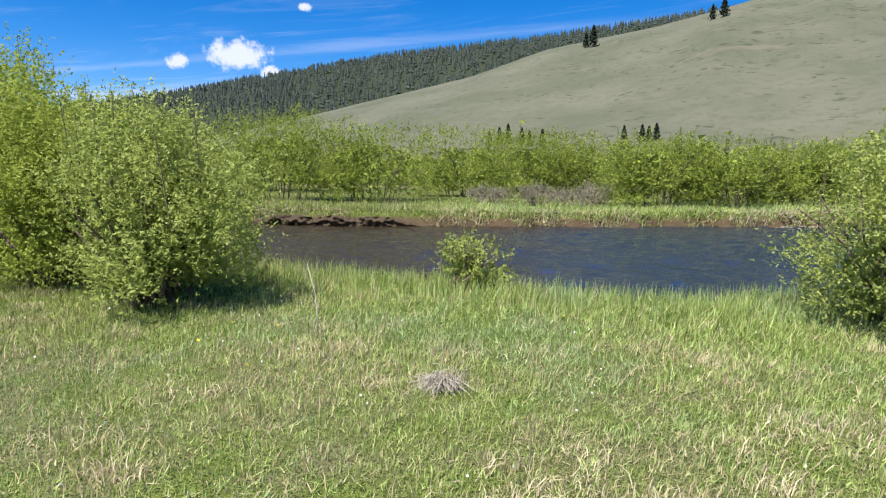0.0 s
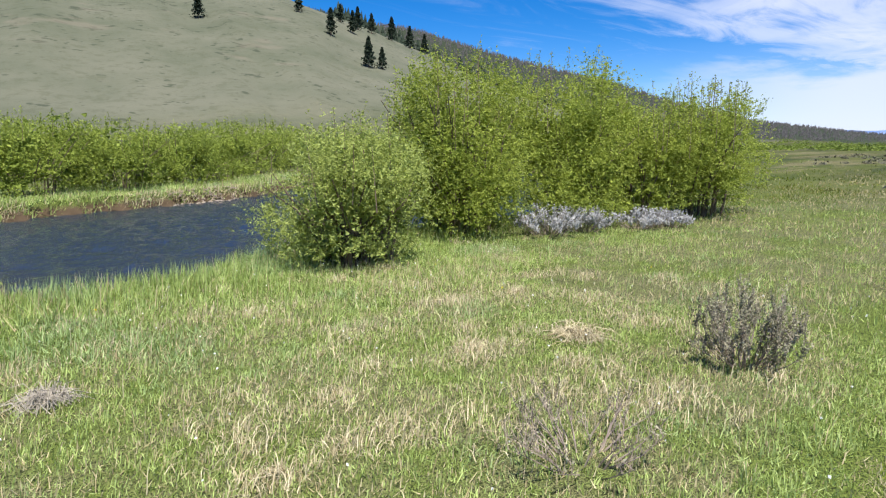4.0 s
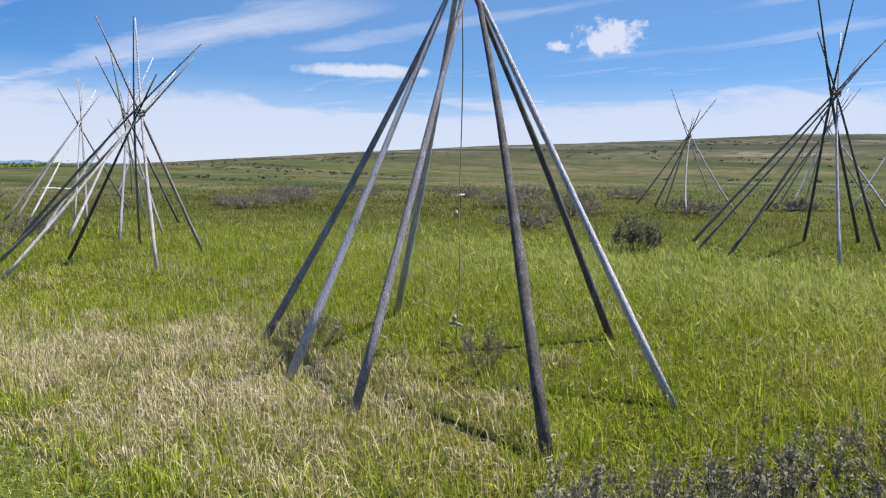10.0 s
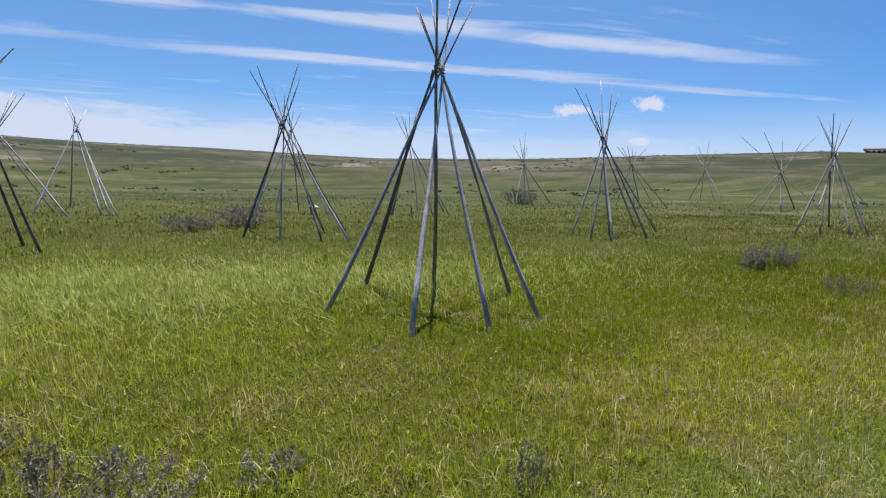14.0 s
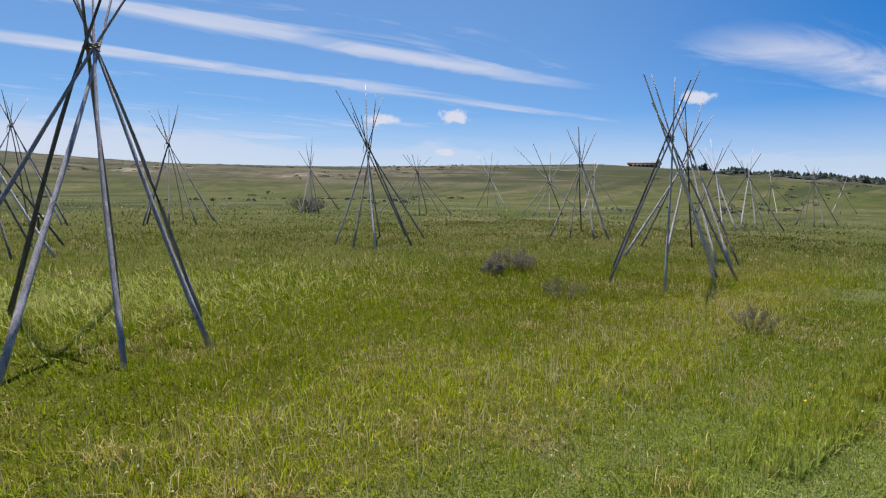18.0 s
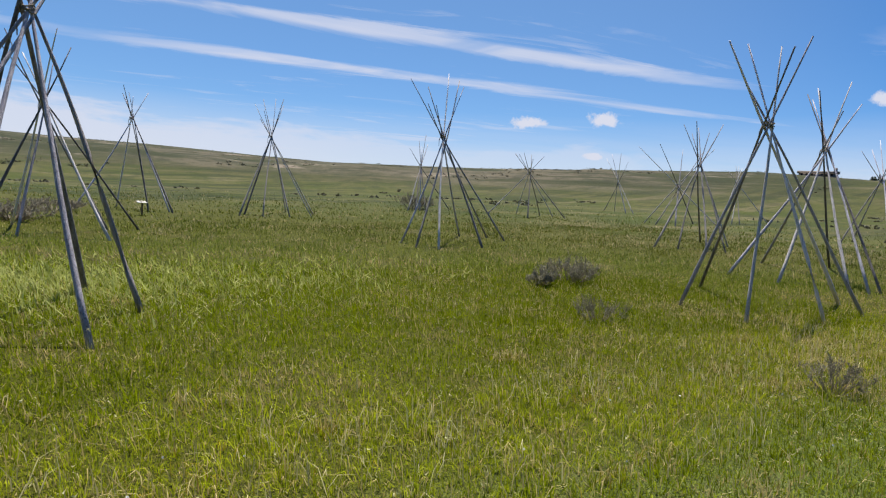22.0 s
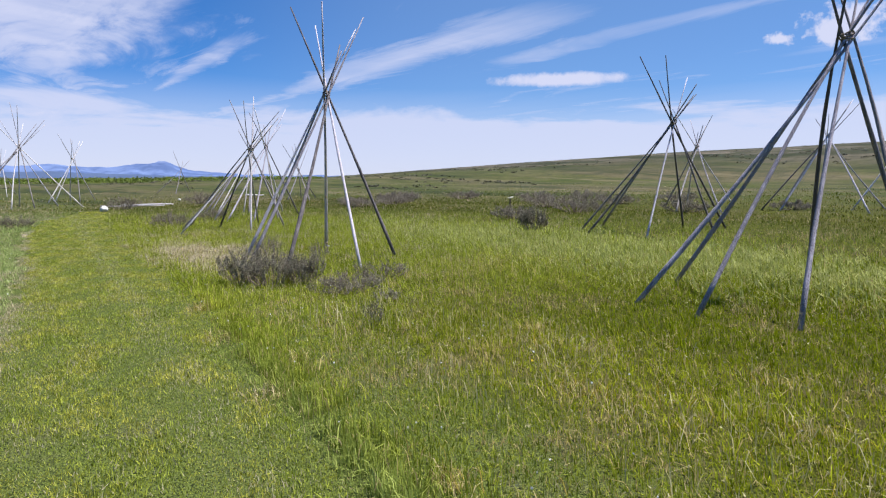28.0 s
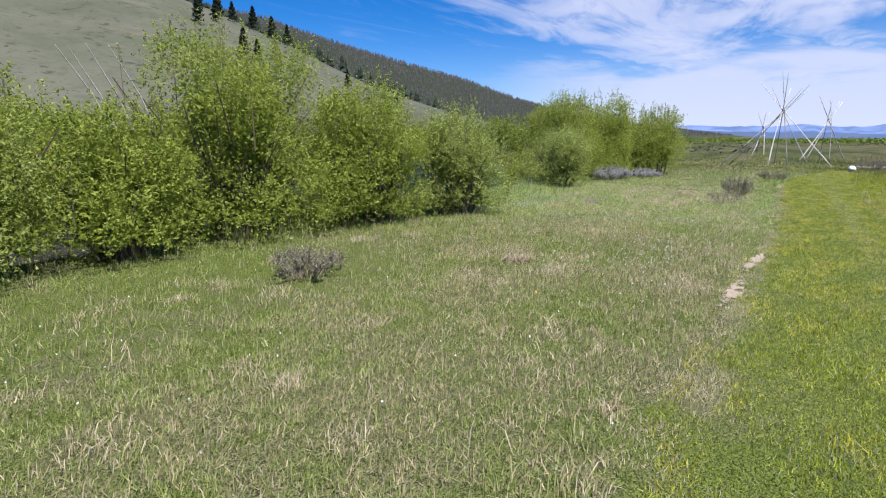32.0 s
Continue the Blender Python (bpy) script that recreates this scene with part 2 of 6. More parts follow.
def ground_material():
    m, k = material("meadow_ground")
    p = place(k)
    s = k.add("ShaderNodeSeparateXYZ", {0: p})
    x, y, z = s.outputs
    dry = dryness(k, p)
    grain = k.noise(p, 34.0, 5.0, 0.7)
    mottle = k.math("ADD", k.math("MULTIPLY", k.noise(p, 95.0, 2.0, 0.6), 0.6), k.math("MULTIPLY", grain, 0.4))
    # mottled turf and straw; the dark ends paint in the shade between blades
    turf = k.mix(k.step(mottle, 0.40, 0.60), (0.012, 0.018, 0.005, 1), (0.150, 0.190, 0.040, 1))
    straw = k.mix(k.step(mottle, 0.40, 0.60), (0.026, 0.022, 0.014, 1), (0.21, 0.175, 0.12, 1))
    lush = k.step(y, -1.4, -3.0)
    turf = k.mix(lush, turf, k.mix(1.0, turf, (0.72, 0.62, 0.26, 1), "MULTIPLY"))      # darker and less blue ground on the south side
    straw = k.mix(lush, straw, k.mix(1.0, straw, (0.62, 0.58, 0.34, 1), "MULTIPLY"))
    near = k.mix(k.math("MULTIPLY", dry, 0.5), turf, straw)
    # the open flats further out: grass and sage in bands and specks
    lumps = k.noise(p, 0.16, 6.0, 0.65)
    specks = k.noise(p, 0.9, 4.0, 0.7)
    bands = k.noise(k.vmath("MULTIPLY", p, (0.012, 0.05, 0.05)), 1.0, 5.0, 0.6)
    flat = k.mix(k.step(lumps, 0.38, 0.62), (0.052, 0.068, 0.014, 1), (0.092, 0.092, 0.032, 1))
    flat = k.mix(k.math("MULTIPLY", k.step(bands, 0.50, 0.60), 0.8), flat, (0.110, 0.094, 0.050, 1))
    lines = k.noise(k.vmath("MULTIPLY", p, (0.022, 0.15, 0.0)), 1.0, 6.0, 0.70)
    flat = k.mix(k.math("MULTIPLY", k.step(lines, 0.53, 0.58), 0.85), flat, (0.030, 0.042, 0.013, 1))
    flat = k.mix(k.math("MULTIPLY", k.step(lines, 0.45, 0.40), 0.65), flat, (0.150, 0.128, 0.072, 1))
    bunch = k.noise(p, 0.30, 6.0, 0.72)
    flat = k.mix(k.math("MULTIPLY", k.step(bunch, 0.50, 0.58), 0.55), flat, (0.034, 0.042, 0.018, 1))
    flat = k.mix(k.math("MULTIPLY", k.step(specks, 0.56, 0.64), 0.45), flat, (0.036, 0.040, 0.020, 1))
    r = k.vmath("LENGTH", k.vmath("SUBTRACT", p, (-6, 0, 0)))
    col = k.mix(k.step(r, 16.0, 42.0), near, flat)
    # hill over the river: pale bunch grass with sage specks
    hn = k.noise(k.vmath("MULTIPLY", p, (1, 1, 1.6)), 0.035, 7.0, 0.62)
    hs = k.noise(p, 0.42, 5.0, 0.75)
    hill = k.mix(k.step(hn, 0.32, 0.7), (0.083, 0.090, 0.060, 1), (0.120, 0.119, 0.086, 1))
    hill = k.mix(k.math("MULTIPLY", k.step(hs, 0.50, 0.62), 0.40), hill, (0.062, 0.068, 0.040, 1))
    hb = k.noise(k.vmath("MULTIPLY", p, (0.05, 0.05, 0.16)), 1.0, 3.0, 0.6)
    dots = k.noise(k.vmath("MULTIPLY", p, (1, 1, 2.2)), 0.36, 3.0, 0.6)
    hill = k.mix(k.math("MULTIPLY", k.step(k.math("ADD", dots, k.math("MULTIPLY", hb, 0.45)), 0.84, 0.90), 0.85), hill, (0.045, 0.052, 0.034, 1))
    hill = k.mix(k.math("MULTIPLY", k.step(hb, 0.60, 0.72), 0.5), hill, (0.150, 0.130, 0.098, 1))
    on = k.math("MULTIPLY", k.step(y, 45.0, 95.0), k.step(z, 0.5, 4.0))
    col = k.mix(on, col, hill)
    # bench on the other side: olive, with paler cut slopes
    bn = k.noise(k.vmath("MULTIPLY", p, (1, 1, 9)), 0.024, 7.0, 0.68)
    bench = k.mix(k.step(bn, 0.42, 0.58), (0.046, 0.052, 0.024, 1), (0.112, 0.098, 0.068, 1))
    bench = k.mix(k.math("MULTIPLY", k.step(k.noise(k.vmath("MULTIPLY", p, (1, 1, 3)), 0.16, 8.0, 0.80), 0.48, 0.58), 0.75), bench, (0.034, 0.038, 0.022, 1))
    strata = k.noise(k.add("ShaderNodeCombineXYZ", {0: k.math("MULTIPLY", x, 0.012), 1: k.math("MULTIPLY", y, 0.012), 2: k.math("MULTIPLY", z, 0.55)}).outputs[0], 1.0, 4.0, 0.6)
    bench = k.mix(k.math("MULTIPLY", k.step(strata, 0.52, 0.57), 0.80), bench, (0.030, 0.037, 0.016, 1))
    cut = k.math("MULTIPLY", k.step(strata, 0.48, 0.44), k.step(k.noise(p, 0.04, 5.0, 0.7), 0.54, 0.59))
    bench = k.mix(k.math("MULTIPLY", cut, 0.6), bench, (0.30, 0.25, 0.20, 1))
    on2 = k.math("MULTIPLY", k.step(y, -20.0, -60.0), k.step(z, 1.5, 6.0))
    col = k.mix(on2, col, bench)
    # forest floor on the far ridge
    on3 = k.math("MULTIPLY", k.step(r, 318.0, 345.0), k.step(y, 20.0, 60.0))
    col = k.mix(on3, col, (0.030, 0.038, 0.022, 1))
    # river bed and cut banks
    mud = k.mix(k.noise(p, 3.0, 5.0, 0.7), (0.022, 0.016, 0.010, 1), (0.115, 0.080, 0.048, 1))
    col = k.mix(k.math("MULTIPLY", k.step(z, -0.10, -0.26), k.step(r, 90, 60)), col, mud)
    bump = k.math("ADD", k.math("MULTIPLY", grain, 0.6), specks)
    finish(k, col, 0.95, bump, 0.6, 0.05, spec=0.1)
    return m


def blade_material(name, greens, straws, share, through=0.4, lanes=False):
    """Grass blades: each blade its own shade, cooler and straw-coloured patches over the meadow."""
    m, k = material(name)
    p = place(k)
    s = k.add("ShaderNodeSeparateXYZ", {0: p})
    ran = island(k)
    dry = dryness(k, p)
    tuft, knot = k.noise(p, 7.0, 2.0, 0.6), k.noise(p, 24.0, 2.0, 0.6)
    f = k.math("ADD", k.math("MULTIPLY", k.math("POWER", ran, 1.5), 0.52), k.math("ADD", k.math("MULTIPLY", k.step(tuft, 0.32, 0.68), 0.26), k.math("MULTIPLY", k.step(knot, 0.36, 0.64), 0.30)))
    green = k.mix(k.step(f, 0.08, 0.98), greens[0], greens[1])
    if lanes:
        # the mower's lanes: clippings along the edge and down one side
        w = k.math("ADD", s.outputs[1], k.math("MULTIPLY", s.outputs[0], 0.033))
        ragged = k.math("ADD", w, k.math("MULTIPLY", k.math("SUBTRACT", k.noise(p, 3.0, 3.0), 0.5), 0.35))
        edge = k.math("MULTIPLY", k.step(k.math("ABSOLUTE", k.math("SUBTRACT", ragged, 0.60)), 0.05, 0.20, 1.0, 0.0), k.step(k.noise(p, 1.1, 2.0), 0.40, 0.58))
        lane = k.math("MULTIPLY", k.step(k.math("ABSOLUTE", k.math("ADD", ragged, 0.72)), 0.06, 0.28, 1.0, 0.0), 0.55)
        worn = k.step(k.noise(k.vmath("MULTIPLY", p, (0.8, 1.6, 1)), 1.4, 4.0, 0.65), 0.42, 0.62)
        green = k.mix(worn, k.mix(1.0, green, (0.66, 0.78, 0.70, 1), "MULTIPLY"), k.mix(1.0, green, (1.03, 1.0, 1.05, 1), "MULTIPLY"))
        dry = k.math("MAXIMUM", k.math("ADD", k.math("MULTIPLY", dry, 0.5), k.math("MULTIPLY", worn, 0.14)), k.math("MAXIMUM", k.math("MULTIPLY", edge, 2.2), lane))
    else:
        cool = k.math("MULTIPLY", k.step(k.noise(k.vmath("ADD", p, (9, 3, 0)), 0.65, 4.0, 0.6), 0.50, 0.62), k.math("MULTIPLY", k.step(s.outputs[1], 0.6, 1.4), k.step(s.outputs[0], -8.0, -3.0, 0.25, 1.0)))
        green = k.mix(k.math("MULTIPLY", cool, 0.55), green, k.mix(1.0, green, (0.82, 0.90, 1.35, 1), "MULTIPLY"))
        # out on the open flats the sward is thin and olive grey
        out = k.step(k.vmath("LENGTH", k.vmath("MULTIPLY", k.vmath("SUBTRACT", p, (-5, -1, 0)), (0.62, 1, 0))), 9.0, 17.0)
        out = k.math("MULTIPLY", out, k.step(s.outputs[1], 13.0, 6.0))
        side = k.math("SUBTRACT", s.outputs[1], k.step(s.outputs[0], -10.5, -13.0, 0.0, 0.8))      # the path bends towards the river there
        deep = k.math("MULTIPLY", k.step(side, -0.3, -1.3), k.math("SUBTRACT", 1.0, k.math("MULTIPLY", out, 0.8)))
        gold = k.step(k.noise(k.vmath("ADD", p, (2, 8, 0)), 0.35, 3.0, 0.6), 0.46, 0.62)
        edge = k.step(k.math("ADD", s.outputs[1], k.math("MULTIPLY", k.math("SUBTRACT", gold, 0.5), 1.6)), -5.4, -2.6)
        edge = k.math("MULTIPLY", edge, k.math("MULTIPLY", k.step(s.outputs[1], -1.7, -2.7), k.step(s.outputs[0], -7.2, -9.2)))
        wet = k.mix(edge, (0.550, 0.560, 0.028, 1), (0.95, 0.88, 0.10, 1))       # greenest in the hollow, golden beside the path
        wet = k.mix(k.step(side, -2.5, -1.5), wet, (0.74, 0.70, 0.22, 1))
        wet = k.mix(k.step(s.outputs[0], -11.5, -16.0), wet, k.mix(1.0, wet, (0.80, 0.80, 0.75, 1), "MULTIPLY"))
        wet = k.mix(k.step(s.outputs[0], -9.5, -5.0), wet, k.mix(gold, (0.90, 0.86, 0.25, 1), (1.02, 0.92, 0.32, 1)))   # sparser and lighter towards the big frame
        green = k.mix(deep, green, k.mix(1.0, green, wet, "MULTIPLY"))   # the wetter side is a deeper green
        green = k.mix(out, green, k.mix(1.0, green, k.mix(k.step(k.noise(k.vmath("MULTIPLY", p, (0.05, 0.16, 0)), 1.0, 4.0, 0.6), 0.42, 0.60), (0.30, 0.31, 0.11, 1), (0.42, 0.37, 0.19, 1)), "MULTIPLY"))
        green = k.mix(k.math("MULTIPLY", out, k.step(s.outputs[0], -10.0, -20.0)), green, k.mix(1.0, green, (0.80, 0.83, 0.72, 1), "MULTIPLY"))
        lines = k.noise(k.vmath("MULTIPLY", p, (0.022, 0.15, 0.0)), 1.0, 6.0, 0.70)
        green = k.mix(k.math("MULTIPLY", k.math("MULTIPLY", out, k.step(lines, 0.53, 0.58)), 0.75), green, k.mix(1.0, green, (0.45, 0.52, 0.40, 1), "MULTIPLY"))
        shade = k.math("MULTIPLY", k.step(s.outputs[0], -2.0, -6.5), k.step(s.outputs[1], 0.0, 1.5))
        green = k.mix(shade, green, k.mix(1.0, green, (0.80, 0.765, 0.68, 1), "MULTIPLY"))      # darker and less blue further up the path
    straw = k.mix(k.math("FRACT", k.math("MULTIPLY", ran, 17.3)), straws[0], straws[1])
    if not lanes:
        straw = k.mix(k.math("MULTIPLY", deep, k.step(s.outputs[0], -2.0, -6.0)), straw, k.mix(1.0, straw, (0.97, 0.92, 0.66, 1), "MULTIPLY"))     # golden rather than bleached where it is wet
    pick = k.math("FRACT", k.math("MULTIPLY", ran, 7.77))
    limit = k.math("ADD", k.math("MULTIPLY", dry, share[1]), share[0])
    if not lanes:
        limit = k.math("ADD", limit, k.math("MULTIPLY", shade, 0.05))
        limit = k.math("ADD", limit, k.math("MULTIPLY", k.math("MULTIPLY", deep, edge), k.step(s.outputs[0], -4.0, -8.0, 0.0, 0.10)))
    f = k.step(k.math("SUBTRACT", limit, pick), -0.02, 0.02)
    col = k.mix(f, green, straw)
    if lanes:
        far = k.step(s.outputs[0], -11.0, -15.0)
        col = k.mix(far, col, k.mix(1.0, col, (0.76, 0.76, 0.60, 1), "MULTIPLY"))       # duller at that end
    else:
        col = k.mix(shade, col, k.mix(1.0, col, (0.94, 0.94, 0.96, 1), "MULTIPLY"))
    finish(k, col, 0.70, through=through, spec=0.07)
    return m


def leaf_material(name, a, b, through=0.4, rough=0.65):
    m, k = material(name)
    ran = island(k)
    p = place(k)
    f = k.math("ADD", k.math("MULTIPLY", ran, 0.30), k.math("MULTIPLY", k.noise(p, 3.0, 3.0), 0.9))
    finish(k, k.mix(k.step(f, 0.32, 0.88), a, b), rough, through=through, spec=0.2)
    return m


def wood_material(name, a, b, grain=(13, 13, 0.9)):
    m, k = material(name)
    o = k.add("ShaderNodeTexCoord").outputs["Object"]
    ran = k.add("ShaderNodeObjectInfo").outputs["Random"]
    v = k.vmath("ADD", k.vmath("MULTIPLY", o, grain), k.add("ShaderNodeCombineXYZ", {0: k.math("MULTIPLY", ran, 40.0)}).outputs[0])
    fine, broad = k.noise(v, 7.0, 6.0, 0.7), k.noise(v, 0.9, 3.0, 0.6)
    f = k.math("ADD", k.math("MULTIPLY", fine, 0.55), k.math("ADD", k.math("MULTIPLY", broad, 0.5), k.math("MULTIPLY", k.math("SUBTRACT", ran, 0.5), 0.35)))
    col = k.mix(k.step(f, 0.36, 0.66), a, b)
    crack = k.noise(k.vmath("MULTIPLY", v, (2.2, 2.2, 0.35)), 5.0, 3.0, 0.6)
    col = k.mix(k.math("MULTIPLY", k.step(crack, 0.56, 0.64), 0.7), col, (0.05, 0.042, 0.040, 1))
    finish(k, col, 0.8, k.math("SUBTRACT", fine, crack), 0.8, 0.012, spec=0.2)
    return m


def plain(name, a, b, scale=6.0, rough=0.8, spec=0.25, bump=0.3):
    m, k = material(name)
    n = k.noise(k.add("ShaderNodeTexCoord").outputs["Object"], scale, 5.0, 0.65)
    finish(k, k.mix(n, a, b), rough, n, bump, 0.01, spec=spec)
    return m


def water_material():
    m, k = material("river_water")
    p = place(k)
    waves = k.noise(k.vmath("MULTIPLY", p, (0.6, 1.2, 1)), 7.0, 4.0, 0.6, 0.4)
    # brown for the upstream shallows and the bank mirrored there, darker downstream
    px = k.add("ShaderNodeSeparateXYZ", {0: p}).outputs[0]
    brown_reach = k.step(k.math("ADD", px, k.math("MULTIPLY", k.noise(p, 0.3, 3.0), 4.0)), -1.2, 3.0, 1.0, 0.0)
    # reflected sky is painted into the dark end as a bluish tint
    deep = k.mix(brown_reach, (0.020, 0.026, 0.034, 1), (0.034, 0.024, 0.010, 1))
    finish(k, deep, 0.10, waves, 1.0, 0.09, spec=0.85)
    return m


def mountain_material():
    m, k = material("hazed_mountains")
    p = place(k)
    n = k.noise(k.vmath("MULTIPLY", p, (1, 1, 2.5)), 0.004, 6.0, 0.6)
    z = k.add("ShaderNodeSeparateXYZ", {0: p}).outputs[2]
    # the blue of the distance haze is put into the slopes' own colour
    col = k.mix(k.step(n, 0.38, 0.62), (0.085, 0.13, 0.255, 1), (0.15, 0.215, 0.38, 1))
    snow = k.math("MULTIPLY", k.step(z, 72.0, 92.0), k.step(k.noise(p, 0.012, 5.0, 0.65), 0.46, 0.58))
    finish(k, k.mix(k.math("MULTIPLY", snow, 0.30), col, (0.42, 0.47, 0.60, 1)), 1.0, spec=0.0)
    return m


G_GROUND = ground_material()
G_TALL = blade_material("tall_grass", ((0.155, 0.218, 0.040, 1), (0.61, 0.72, 0.27, 1)), ((0.43, 0.345, 0.19, 1), (0.71, 0.61, 0.39, 1)), (0.07, 0.34))
G_MOWN = blade_material("mown_grass", ((0.172, 0.190, 0.014, 1), (0.79, 0.77, 0.12, 1)), ((0.36, 0.33, 0.17, 1), (0.64, 0.58, 0.40, 1)), (0.10, 0.36), 0.4, True)
G_STRAW = blade_material("dry_straw", ((0.28, 0.225, 0.12, 1), (0.48, 0.40, 0.25, 1)), ((0.34, 0.28, 0.16, 1), (0.70, 0.61, 0.42, 1)), (0.6, 0.4), 0.2)
G_GOLD = leaf_material("golden_stalk", (0.32, 0.28, 0.12, 1), (0.68, 0.62, 0.36, 1), 0.3)
G_SEED = leaf_material("seed_head", (0.36, 0.33, 0.13, 1), (0.66, 0.62, 0.34, 1), 0.35)
G_BROAD = leaf_material("broad_meadow_leaf", (0.27, 0.31, 0.055, 1), (0.55, 0.57, 0.20, 1), 0.40)
L_WILLOW = leaf_material("willow_leaf", (0.18, 0.228, 0.030, 1), (0.40, 0.46, 0.090, 1), 0.46)
L_FARWILLOW = leaf_material("riverside_willow_leaf", (0.135, 0.18, 0.026, 1), (0.345, 0.41, 0.075, 1), 0.38)
L_SILVER = leaf_material("silver_willow_leaf", (0.22, 0.265, 0.055, 1), (0.44, 0.50, 0.15, 1), 0.46)
L_SAGE = leaf_material("sage_leaf", (0.132, 0.125, 0.080, 1), (0.38, 0.352, 0.25, 1), 0.25, 0.8)
L_GREYSAGE = leaf_material("grey_sage_leaf", (0.30, 0.30, 0.30, 1), (0.55, 0.54, 0.55, 1), 0.1, 0.85)
L_DARKWILLOW = leaf_material("distant_willow_leaf", (0.08, 0.12, 0.016, 1), (0.20, 0.26, 0.045, 1), 0.25)
L_FARSAGE = leaf_material("brown_sage_leaf", (0.17, 0.155, 0.115, 1), (0.36, 0.325, 0.25, 1), 0.2, 0.85)
L_DARKSAGE = leaf_material("big_sage_leaf", (0.080, 0.080, 0.052, 1), (0.19, 0.18, 0.125, 1), 0.1, 0.85)
# grey of thinned bare trees, with the ridge's haze mixed into it
L_GREYPINE = leaf_material("hazed_grey_conifers", (0.078, 0.075, 0.074, 1), (0.125, 0.118, 0.114, 1), 0.1, 0.8)
L_DARKPINE = leaf_material("dark_pine_needles", (0.014, 0.024, 0.015, 1), (0.042, 0.058, 0.036, 1), 0.1, 0.8)
# lighter and greyer than the dark needles: distance haze put into the colour
L_HAZEPINE = leaf_material("hazed_pine_needles", (0.034, 0.048, 0.040, 1), (0.078, 0.096, 0.074, 1), 0.1, 0.8)
W_POLE = wood_material("weathered_pole_wood", (0.31, 0.29, 0.325, 1), (0.70, 0.66, 0.72, 1))
W_DARK = wood_material("dark_pole_wood", (0.12, 0.108, 0.110, 1), (0.34, 0.31, 0.31, 1))
W_PALE = wood_material("pale_pole_wood", (0.46, 0.43, 0.43, 1), (0.76, 0.72, 0.70, 1))
W_STEM = plain("willow_stem", (0.07, 0.05, 0.035, 1), (0.20, 0.15, 0.11, 1), 14)
W_TWIG = plain("sage_twig", (0.125, 0.096, 0.076, 1), (0.35, 0.285, 0.235, 1), 20)
W_BARE = plain("bleached_branch", (0.40, 0.37, 0.34, 1), (0.62, 0.59, 0.55, 1), 12)
GREYSTRAW = plain("grey_dead_grass", (0.22, 0.19, 0.15, 1), (0.46, 0.41, 0.34, 1), 30)
CORD = plain("pale_cord", (0.34, 0.28, 0.16, 1), (0.52, 0.44, 0.28, 1), 60)
ROPE = plain("hemp_rope", (0.11, 0.092, 0.07, 1), (0.26, 0.22, 0.17, 1), 60)
STONE = plain("white_stone", (0.62, 0.60, 0.56, 1), (0.82, 0.80, 0.76, 1), 5)
SIGN = plain("sign_panel", (0.74, 0.72, 0.66, 1), (0.84, 0.82, 0.76, 1), 8, 0.5)
LOG = plain("brown_log_wall", (0.17, 0.135, 0.115, 1), (0.27, 0.22, 0.19, 1), 3)
ROOFING = plain("grey_brown_roof", (0.15, 0.125, 0.11, 1), (0.25, 0.215, 0.19, 1), 2)
PANE = plain("dark_window", (0.015, 0.017, 0.02, 1), (0.03, 0.034, 0.04, 1), 4, 0.15, 0.5, 0.0)
POST = plain("sign_post", (0.10, 0.075, 0.05, 1), (0.20, 0.15, 0.10, 1), 12)
PETAL_W = plain("white_petal", (0.75, 0.75, 0.72, 1), (0.85, 0.85, 0.82, 1))
PETAL_Y = plain("yellow_petal", (0.70, 0.52, 0.02, 1), (0.80, 0.62, 0.04, 1))
DRYSOIL = plain("bare_soil", (0.20, 0.165, 0.115, 1), (0.44, 0.37, 0.28, 1), 40)
EARTH = plain("dark_earth", (0.018, 0.013, 0.009, 1), (0.105, 0.076, 0.050, 1), 9, 0.95, 0.1, 0.8)
PEBBLE = plain("tan_gravel", (0.16, 0.125, 0.092, 1), (0.36, 0.30, 0.235, 1), 3, 0.8)
WATER = water_material()
HAZE_BLUE = mountain_material()
# a darker blue, again with the distance haze mixed into the colour
FOOTHILL = plain("hazed_foothills", (0.060, 0.092, 0.165, 1), (0.100, 0.140, 0.225, 1), 0.01, 1.0, 0.0, 0.0)


# ---- land: heights of the ground ----
def smooth(v, lo, hi):
    t = np.clip((np.asarray(v, float) - lo) / (hi - lo), 0, 1)
    return t * t * (3 - 2 * t)


def bank_near(x):
    x = np.asarray(x, float)
    return 8.1 - 1.1 * np.exp(-((x - 0.9) / 1.7) ** 2) + 0.25 * np.sin(x * 0.9) + 0.03 * np.maximum(0, x - 9) ** 2 + 0.5 * smooth(-x, 3, 9)


def bank_far(x):
    x = np.asarray(x, float)
    return 18.4 + 0.3 * np.sin(x * 0.45 + 1) + 0.33 * np.maximum(0, x - 1) + 0.03 * np.maximum(0, x - 9) ** 2 - 0.06 * np.maximum(0, -x - 5)


# ridge lines: azimuth in degrees, elevation seen from the path
HILL = ((20, 0.3), (29, 2.5), (36, 4.6), (43, 7.6), (50, 10.2), (56, 12.0), (64, 12.8), (71, 12.7), (79, 11.2), (89, 9.7), (96, 7.6), (104, 5.8), (110, 4.4), (122, 1.6), (135, 0.3))
FOREST = ((0, 0.08), (4, 0.42), (9, 1.0), (16, 1.95), (22, 3.5), (27, 5.2), (37, 7.7), (45, 10.0), (58, 11.4), (75, 12.0), (84, 11.3), (94, 10.3), (104, 9.3), (114, 7.4), (123, 5.4), (135, 3.2), (150, 1.6), (175, 0.6))
